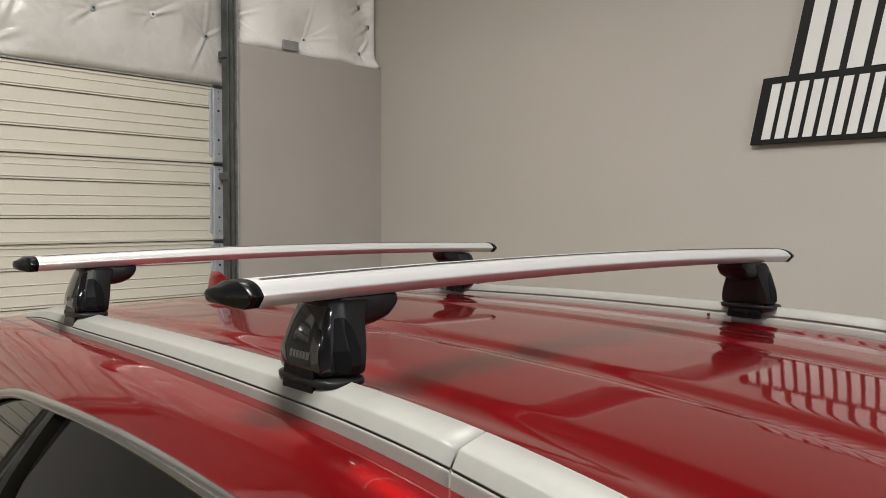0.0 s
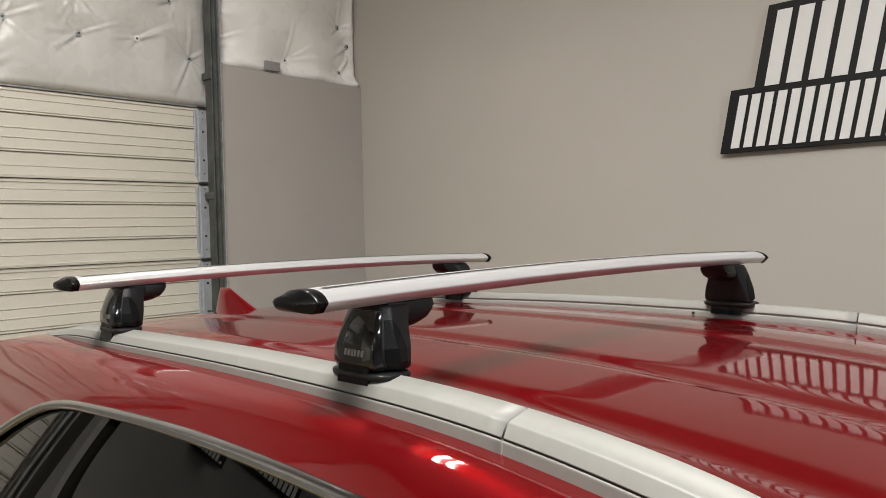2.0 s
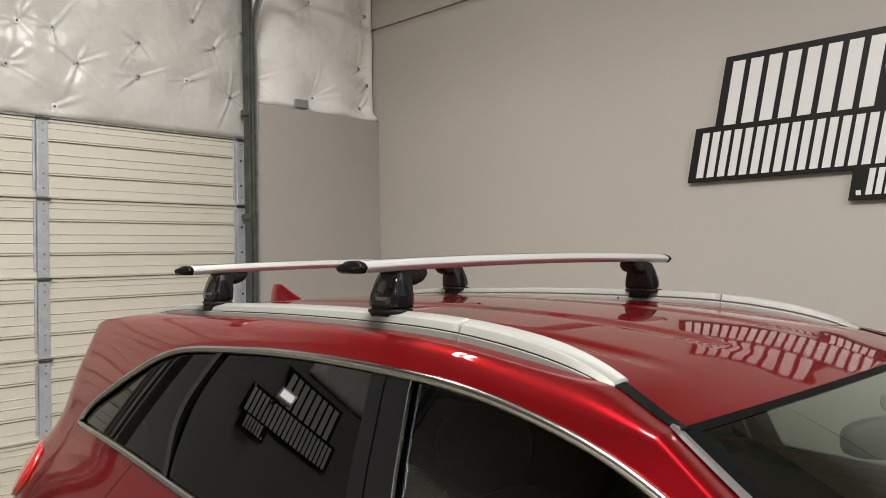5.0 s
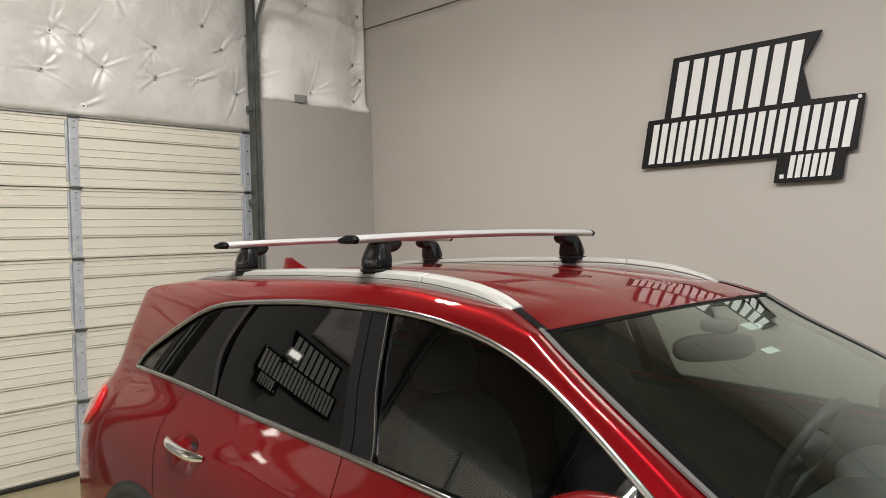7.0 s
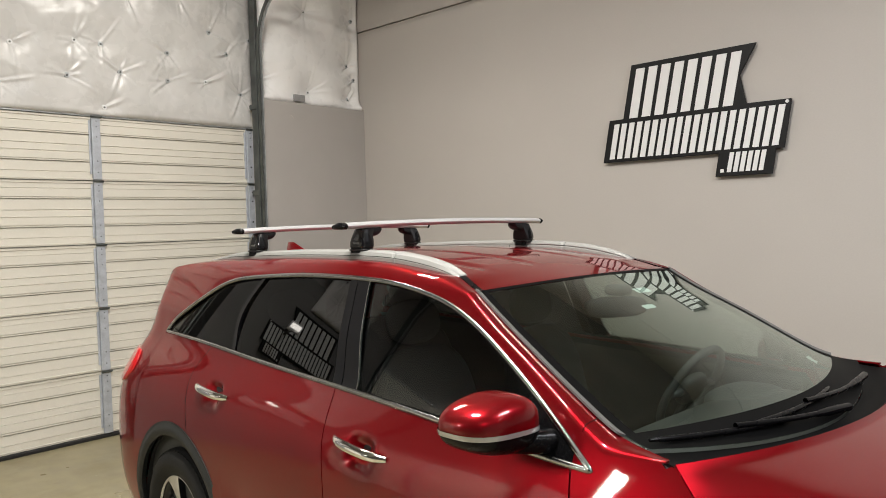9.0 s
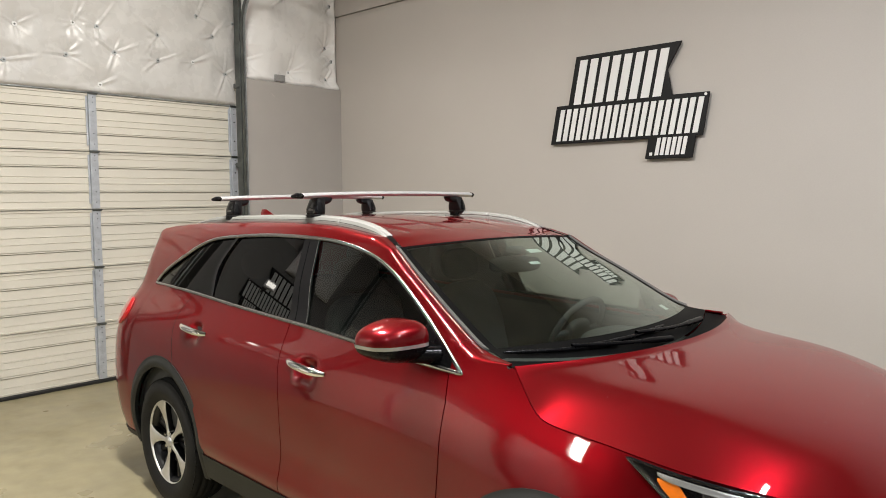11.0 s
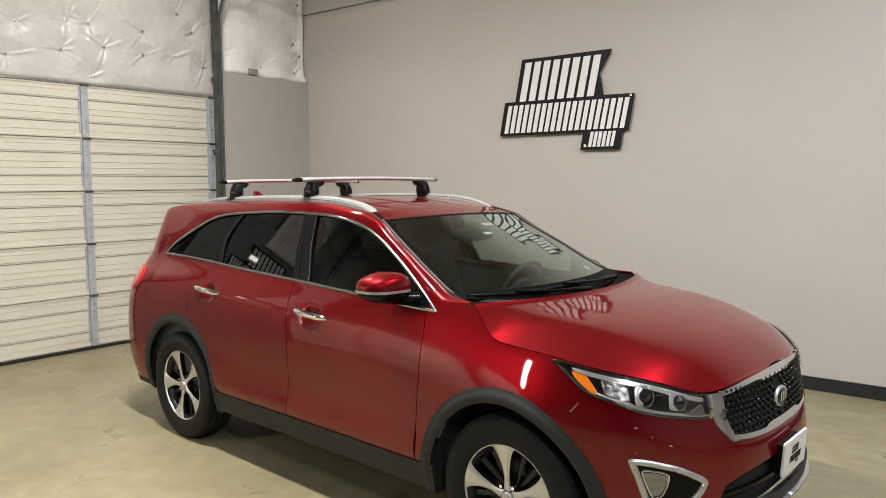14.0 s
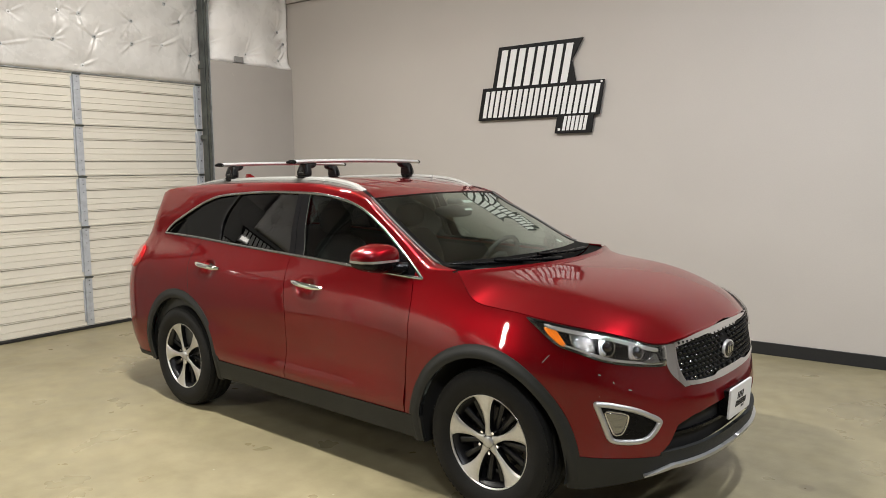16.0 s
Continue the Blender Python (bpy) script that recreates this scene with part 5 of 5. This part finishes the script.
# ---- door mirrors ----
for side in (1, -1):
    c = (-0.705, -0.935 * side, 1.241 if side > 0 else 1.165)
    radii = (0.113, 0.124, 0.079)

    def shape(p, side=side):
        if p.x < 0:
            p.x *= 0.72
        p.z *= 1 - 0.26 * max(0, -p.y * side) / 0.118
        p.x -= 0.22 * -p.y * side * 0.6
        return p
    split = -0.010
    for name, mat, keep, label in (("mirror_shell", RED, 1, "red mirror shell"), ("mirror_base", TOWER, -1, "black lower mirror housing")):
        bm = blob(c, radii, 2.9, 56, 36, shape)
        bmesh.ops.bisect_plane(bm, geom=bm.verts[:] + bm.edges[:] + bm.faces[:], plane_co=(0, 0, c[2] + split), plane_no=(0, 0, keep), clear_inner=True)
        ob = part(name, bm, mat, car if keep > 0 else shell, label, True)
        shell = ob if keep > 0 else shell
    bm = blob(c, (radii[0] + 0.003, radii[1] + 0.003, radii[2] + 0.003), 2.9, 56, 60, shape)
    for z, no in ((c[2] + split - 0.006, 1), (c[2] + split + 0.007, -1)):
        bmesh.ops.bisect_plane(bm, geom=bm.verts[:] + bm.edges[:] + bm.faces[:], plane_co=(0, 0, z), plane_no=(0, 0, no), clear_inner=True)
    bmesh.ops.bisect_plane(bm, geom=bm.verts[:] + bm.edges[:] + bm.faces[:], plane_co=(-0.74, -0.885 * side, 0), plane_no=(0.25, -side, 0), clear_inner=True)
    part("mirror_signal", bm, STRIP_WHITE, shell, "clear turn signal strip", True)
    tube("mirror_stalk", [(-0.60, -0.78 * side, 1.18), (-0.62, -0.84 * side, 1.185), (-0.66, -0.90 * side, 1.20)], [0.035, 0.032, 0.04], TOWER, shell, "black mirror stalk", 14)

# ---- stickers on the windscreen, chips on the bonnet ----
for u, v, w, h in ((0.115, 0.835, 0.075, 0.020), (-0.075, 0.714, 0.050, 0.014), (0.625, 0.205, 0.035, 0.022)):
    sheet("windscreen_sticker", lambda a, b, u=u, v=v, w=w, h=h: screen_point(lerp(u - w, u + w, a), lerp(v - h, v + h, b), 0.004), 6, 4, STICKER, car, "small pale paper sticker inside the glass", 0, 0)
rng = random.Random(11)
for k in range(12):
    q, u, r = rng.uniform(0.12, 0.93), rng.uniform(-0.9, 0.9), rng.choice((0.0012, 0.0016, 0.0022))
    c = Vector(hood_point(q, u))
    n = (Vector(hood_point(q + 0.01, u)) - c).cross(Vector(hood_point(q, u + 0.01)) - c).normalized()
    n = n if n.z > 0 else -n
    side_x = n.cross(Vector((0.3, 1, 0))).normalized()
    side_y = n.cross(side_x)
    bm = bmesh.new()
    bm.faces.new([bm.verts.new(c + n * 0.0009 + (side_x * math.cos(t) * rng.uniform(0.7, 1.6) + side_y * math.sin(t) * rng.uniform(0.6, 1.1)) * r) for t in np.linspace(0, 2 * math.pi, 7, endpoint=False)])
    part("paint_chip", bm, LAMP_CLEAR, car, "tiny pale stone chip in the paint")

# ---- wipers, badge and plate ----
for (ua, va), (ub, vb) in (((-0.96, 0.040), (-0.30, 0.045)), ((-0.50, 0.055), (0.24, 0.085))):
    blade = [tuple(screen_point(lerp(ua, ub, k / 10), lerp(va, vb, k / 10), -0.012)) for k in range(11)]
    w = tube("wiper_blade", blade, [0.004] + [0.008] * 9 + [0.004], TOWER, car, "black wiper blade")
    arm = [tuple(screen_point(lerp(ub + 0.42, lerp(ua, ub, 0.55), k / 8), lerp(-0.01, lerp(va, vb, 0.55), (k / 8) ** 0.7), -0.024)) for k in range(9)]
    tube("wiper_arm", arm, [0.013] * 3 + [0.008] * 6, TOWER, w, "black wiper arm")

for a, b, dx, mat, name, label in ((0.068, 0.046, 0.886, SATIN, "badge", "oval chrome badge"), (0.059, 0.038, 0.889, GLOSS_BLACK, "badge_face", "dark badge face")):
    rings = [[(x, a * f * math.cos(t), 0.803 + b * f * math.sin(t)) for t in np.linspace(0, 2 * math.pi, 36, endpoint=False)] for x, f in ((dx - 0.014, 1.0), (dx - 0.003, 1.0), (dx, 0.95), (dx + 0.002, 0.5))]
    badge = band(name, rings, mat, car if name == "badge" else badge, label, 1, True)
for y in (-0.028, 0.0, 0.028):
    part("badge_bar", box(0.8905, 0.8930, y - 0.008, y + 0.008, 0.787, 0.825), CHROME, badge.parent, "plain chrome bar on the badge", bevel=0.001)
plate = part("front_plate", prism([(-0.15, -0.07), (-0.143, -0.077), (0.143, -0.077), (0.15, -0.07), (0.15, 0.07), (0.143, 0.077), (-0.143, 0.077), (-0.15, 0.07)], "x", -0.006, 0.006), WHITE, car, "white front plate with plain dark bars", bevel=0.002)
plate.matrix_local = pose(0.945, 0.0, 0.56, 0, 4, 0)
for y0, y1, z0, z1 in ((-0.055, 0.035, 0.008, 0.042), (-0.075, 0.075, -0.030, 0.000), (0.010, 0.055, -0.048, -0.036)):
    n = max(2, round((y1 - y0) / 0.02))
    for k in range(n):
        a = lerp(y0, y1, k / n)
        part("plate_bar", prism([(a, z0), (a + 0.013, z0), (a + 0.013 + 0.2 * (z1 - z0), z1), (a + 0.2 * (z1 - z0), z1)], "x", 0.0055, 0.0075), BLACK, plate, "plain dark bar")
part("plate_mount", box(0.88, 0.935, -0.13, 0.13, 0.49, 0.62), TOWER, car, "black plate bracket", bevel=0.006)


# ---- interior ----
def seat(x, y, wide, parent):
    s = part("seat_cushion", blob((x + 0.22, y, 0.62), (0.27, wide, 0.10), 3.2), CLOTH, parent, "grey cloth seat cushion", True)
    bm = blob((0, 0, 0.32), (0.075, wide, 0.36), 3.2)
    bmesh.ops.transform(bm, matrix=pose(x, y, 0.62, 0, -14, 0), verts=bm.verts)
    part("seat_back", bm, CLOTH, s, "grey cloth seat back", True)
    for hy in ((0,) if wide < 0.4 else (-0.38, 0.38)):
        bm = blob((0, hy, 0.78), (0.055, 0.13, 0.09), 2.6)
        bmesh.ops.transform(bm, matrix=pose(x, y, 0.62, 0, -14, 0), verts=bm.verts)
        part("headrest", bm, CLOTH, s, "grey cloth headrest", True)


seat(-1.45, -0.37, 0.25, car)
seat(-1.45, 0.37, 0.25, car)
seat(-2.35, 0.0, 0.62, car)
part("dashboard", blob((-0.42, 0, 0.98), (0.30, 0.72, 0.135), 3.5, 40, 24), DASH, car, "dark grey dashboard", True)
part("instrument_hood", blob((-0.60, 0.37, 1.08), (0.12, 0.19, 0.05), 2.6), DASH, car, "dark instrument hood", True)
wheel_c, tilt = Vector((-0.82, 0.37, 1.09)), pose(0, 0, 0, 0, -62, 0)
ringpts = [tuple(wheel_c + tilt.to_3x3() @ Vector((0.185 * math.cos(a), 0.185 * math.sin(a), 0))) for a in np.linspace(0, 2 * math.pi, 37)]
sw = tube("steering_wheel", ringpts, 0.016, DASH, car, "dark steering wheel", 12)
bm = blob((0, 0, 0), (0.07, 0.085, 0.03), 2.6)
for a in (90, -90, 180):
    cylinder((0, 0, 0), (0.18 * math.cos(radians(a)), 0.18 * math.sin(radians(a)), 0), 0.016, seg=10, bm=bm)
bmesh.ops.transform(bm, matrix=Matrix.Translation(wheel_c) @ tilt, verts=bm.verts)
part("steering_hub", bm, DASH, sw, "dark steering wheel hub", True)
bm = blob((0, 0, 0), (0.024, 0.13, 0.040), 3.0)
bmesh.ops.transform(bm, matrix=pose(-0.95, 0.05, 1.438, 0, 0, -30), verts=bm.verts)
mirror_in = part("inner_mirror", bm, DASH, car, "dark inner rear-view mirror", True)
part("sensor_cover", blob((-0.925, 0.03, 1.505), (0.05, 0.035, 0.022), 3), DASH, mirror_in, "dark sensor cover on the windscreen", True)
part("cabin_floor", box(-3.5, -0.3, -0.78, 0.78, 0.42, 0.44), DASH, car, "dark cabin floor")
part("load_wall", box(-3.46, -3.42, -0.42, 0.42, 0.44, 1.50), DASH, car, "dark tailgate lining")
for side in (1, -1):
    flank("door_lining", const(-3.2), const(-0.55), const(0.44), lambda s: belt(s) - 0.01, 30, 8, DASH, car, "dark door lining", side, -0.055, 0)
    flank("window_frame_lining", const(-3.1), const(-1.0), lambda s: arc_top(s) + 0.004, lambda s: max(roof_line(s) - 0.03, arc_top(s) + 0.01), 40, 4, HEADLINER, car, "pale pillar lining", side, -0.02, 0)

# ---- roof rack ----
CAR_POSE = pose(0.058 * math.cos(radians(4)), -0.058 * math.sin(radians(4)), 0, 0, 0, CAR_TURN)


def bar_section(w, t):
    """The wing-shaped section of the bar, blunt to the front."""
    top = [(x, (1 - abs(x) ** 2.4) ** 0.6) for x in np.linspace(0.97, -0.97, 15)]
    low = [(-1, 0.12), (-1, 0.02), (-0.985, -0.06), (-0.78, -0.70), (-0.74, -0.75), (0.70, -0.75), (0.74, -0.72), (0.985, -0.08), (1, 0.0), (1, 0.10)]
    pts = [(x * w, z * t) for x, z in top + low]
    return pts


def loft(rings, bm=None):
    """A closed solid through rings of equal length, capped at both ends."""
    bm = bm or bmesh.new()
    vs = [[bm.verts.new(p) for p in r] for r in rings]
    k = len(rings[0])
    for a, b in zip(vs, vs[1:]):
        for i in range(k):
            bm.faces.new((a[i], a[(i + 1) % k], b[(i + 1) % k], b[i]))
    bm.faces.new(vs[0][::-1])
    bm.faces.new(vs[-1])
    bmesh.ops.recalc_face_normals(bm, faces=bm.faces)
    return bm


def tower_ring(f):
    """Half widths and distances from the car's middle line of the tower's section, f from foot (0) to bar (1)."""
    pick = lambda *v: float(np.interp(f, (0, 0.12, 0.35, 0.7, 1), v))
    return {"outer": (pick(0.0375, 0.0405, 0.0385, 0.0325, 0.026), pick(0.531, 0.5345, 0.5335, 0.525, 0.516)),
            "mid": (pick(0.052, 0.0545, 0.051, 0.042, 0.034), pick(0.503, 0.504, 0.505, 0.504, 0.502)),
            "inner": (pick(0.047, 0.048, 0.044, 0.034, 0.030), pick(0.480, 0.479, 0.475, 0.470, 0.462))}


def rack_bar(m, z_bar, rail_z, skew):
    rack = thing("roof_rack_bar", "silver aluminium roof rack bar on black clamp towers", "roof rack", m, "roof rack bars")
    bow = lambda y: 0.010 * (1 - (y / 0.63) ** 2)
    ring = lambda y, f=1.0, dx=0.0, dz=0.0: [(x * f + skew * y / 0.63 + dx, y, z * f + z_bar + bow(y) + dz) for x, z in bar_section(0.039, 0.0155)]
    band("bar", [ring(y) for y in np.linspace(-0.598, 0.598, 30)], BAR_ALU, rack, "brushed aluminium bar", 1)
    strip = [(dx + skew * y / 0.63, y, z_bar + bow(y) + 0.0160 - 0.0006 * (dx > 0.012)) for y in np.linspace(-0.588, 0.588, 30) for dx in (0.0095, 0.0150)]
    mesh_part("top_strip", strip, [(2 * i, 2 * i + 1, 2 * i + 3, 2 * i + 2) for i in range(29)], RUBBER, rack, "thin black rubber strip")
    for side in (1, -1):
        rings = [ring(-side * y, f, dx, dz) for y, f, dx, dz in ((0.598, 0.985, 0, 0), (0.5983, 1.02, 0, 0), (0.6130, 1.015, 0, 0), (0.6142, 0.97, -0.001, -0.0004), (0.6178, 0.82, -0.008, -0.001), (0.6225, 0.62, -0.015, -0.001), (0.6252, 0.46, -0.020, 0.0), (0.6262, 0.26, -0.023, 0.0), (0.6264, 0.06, -0.023, 0.0))]
        if side < 0:
            rings = [r[::-1] for r in rings]
        band("end_cap", rings, TOWER, rack, "black plastic end cap", 1, True)
        foot, top = rail_z + 0.012, z_bar - 0.010
        height = lambda f: foot + (top - foot) * f
        sx = skew * -side * 0.51 / 0.63
        put = lambda x, v, z: (sx + x, -side * v, z)

        def section(f):
            r = tower_ring(f)
            (a, va), (b, vb), (c, vc) = r["outer"], r["mid"], r["inner"]
            return [put(x, v, height(f)) for x, v in ((-a, va), (a, va), (b, vb), (c, vc), (-c, vc), (-b, vb))]

        bm = loft([section(f) for f in (0, 0.12, 0.35, 0.7, 1.0)])
        # the arm that reaches inwards under the bar
        arm = []
        for v, low, w in ((0.500, 0.020, 0.030), (0.478, 0.034, 0.031), (0.462, 0.033, 0.0315), (0.446, 0.030, 0.032), (0.432, 0.025, 0.031), (0.423, 0.017, 0.029), (0.418, 0.006, 0.026)):
            z0 = top - low
            zm = (top + 0.004 + z0) / 2
            arm.append([put(x, v, z) for x, z in ((-w * 0.55, z0), (w * 0.55, z0), (w * 0.92, z0 + (zm - z0) * 0.35), (w, zm), (w * 0.9, top + 0.004), (-w * 0.9, top + 0.004), (-w, zm), (-w * 0.92, z0 + (zm - z0) * 0.35))])
        loft(arm, bm)
        tower = part("clamp_tower", bm, TOWER_MATT, rack, "black plastic clamp tower", True, 0.004)
        # the glossy outer cover, proud of the body
        rings = []
        for f in (0.02, 0.12, 0.35, 0.7, 0.93):
            (a, va), (b, vb) = tower_ring(f)["outer"], tower_ring(f)["mid"]
            e = lambda u, a=a, b=b, va=va, vb=vb: (a + (b - a) * u, va + (vb - va) * u)
            (c, vc) = e(0.36)
            rings.append([put(x, v, height(f)) for x, v in ((-c - 0.0014, vc), (-a - 0.0006, va + 0.0016), (-a * 0.4, va + 0.0030), (a * 0.4, va + 0.0030), (a + 0.0006, va + 0.0016), (c + 0.0014, vc), (0.6 * a, va - 0.012), (-0.6 * a, va - 0.012))])
        part("cover", loft(rings), GLOSS_BLACK, tower, "gloss black tower cover", True, 0.0015)
        for face in (-1, 1):
            rings = []
            for f, u0, u1 in ((0.06, 0.50, 1.55), (0.14, 0.44, 1.62), (0.35, 0.44, 1.6), (0.62, 0.46, 1.35), (0.78, 0.50, 1.0)):
                (a, va), (b, vb), (c, vc) = (tower_ring(f)[k] for k in ("outer", "mid", "inner"))
                at = lambda u: (a + (b - a) * u, va + (vb - va) * u) if u < 1 else (b + (c - b) * (u - 1), vb + (vc - vb) * (u - 1))
                ps = [at(u0), at(min(1.0, (u0 + u1) / 2)), at(u1)]
                rings.append([put(face * (x + 0.0012), v, height(f)) for x, v in ps] + [put(face * (x - 0.004), v, height(f)) for x, v in ps[::-1]])
            part("side_panel", loft(rings), TOWER, tower, "black inset side panel", False, 0.0008)
        # the print on the cover, as plain slanted bars
        va = lambda f: tower_ring(f)["outer"][1]
        for k in range(6):
            x = -0.016 + 0.0066 * k
            f0, f1 = 0.225, 0.325
            rr = [[put(x + dx + lean, va(f) + dv, height(f)) for dx, dv in ((0, 0.0024), (0.0046, 0.0024), (0.0046, 0.0040), (0, 0.0040))] for f, lean in ((f0, 0), (f1, 0.0016))]
            part("badge_bar", loft(rr), LABEL_GREY, tower, "plain pale grey bar")
        for v0, v1, name, wide in ((0.533, 0.5375, "outer_strap", 0.0315), (0.4815, 0.4865, "inner_strap", 0.034)):
            out = name == "outer_strap"
            near, far_ = (v0, v1) if out else (v1, v0)
            lip = 0.004 if out else -0.004
            rr = [[put(x, v, z) for x, z in ((-wide * w, zz), (wide * w, zz)) for v in ((near + off, far_ + off) if x < 0 else (far_ + off, near + off))] for zz, w, off in ((rail_z - 0.0165, 0.96, lip), (rail_z - 0.0145, 1.0, lip * 0.9), (rail_z - 0.006, 1.0, lip * 0.2), (rail_z + 0.020, 0.97, -lip * 0.3))]
            st = part(name, loft(rr), TOWER, rack, "black steel clamp strap", bevel=0.001)
            if out:
                for dx in (-0.016, 0.015):
                    a, b = put(dx, 0.536, rail_z + 0.006), put(dx, 0.5382, rail_z + 0.006)
                    part("rivet", cylinder(a, b, 0.0022, seg=10), SATIN, st, "small steel rivet")
            else:
                a, b = put(0.004, 0.4835, rail_z - 0.006), put(0.004, 0.4795, rail_z - 0.006)
                part("bolt", cylinder(a, b, 0.005, seg=6), TOWER_MATT, st, "black bolt head")
        bm = blob(put(0, 0.508, rail_z + 0.006), (0.056, 0.031, 0.0065), 4)
        part("rubber_pad", bm, TOWER_MATT, rack, "black rubber pad", True)
    return rack


rack_bar(CAR_POSE @ Matrix.Translation((-1.790, 0, 0)), 1.770, 1.668, 0.002)
rack_bar(CAR_POSE @ Matrix.Translation((-2.634, 0, 0)), 1.758, 1.655, -0.006)
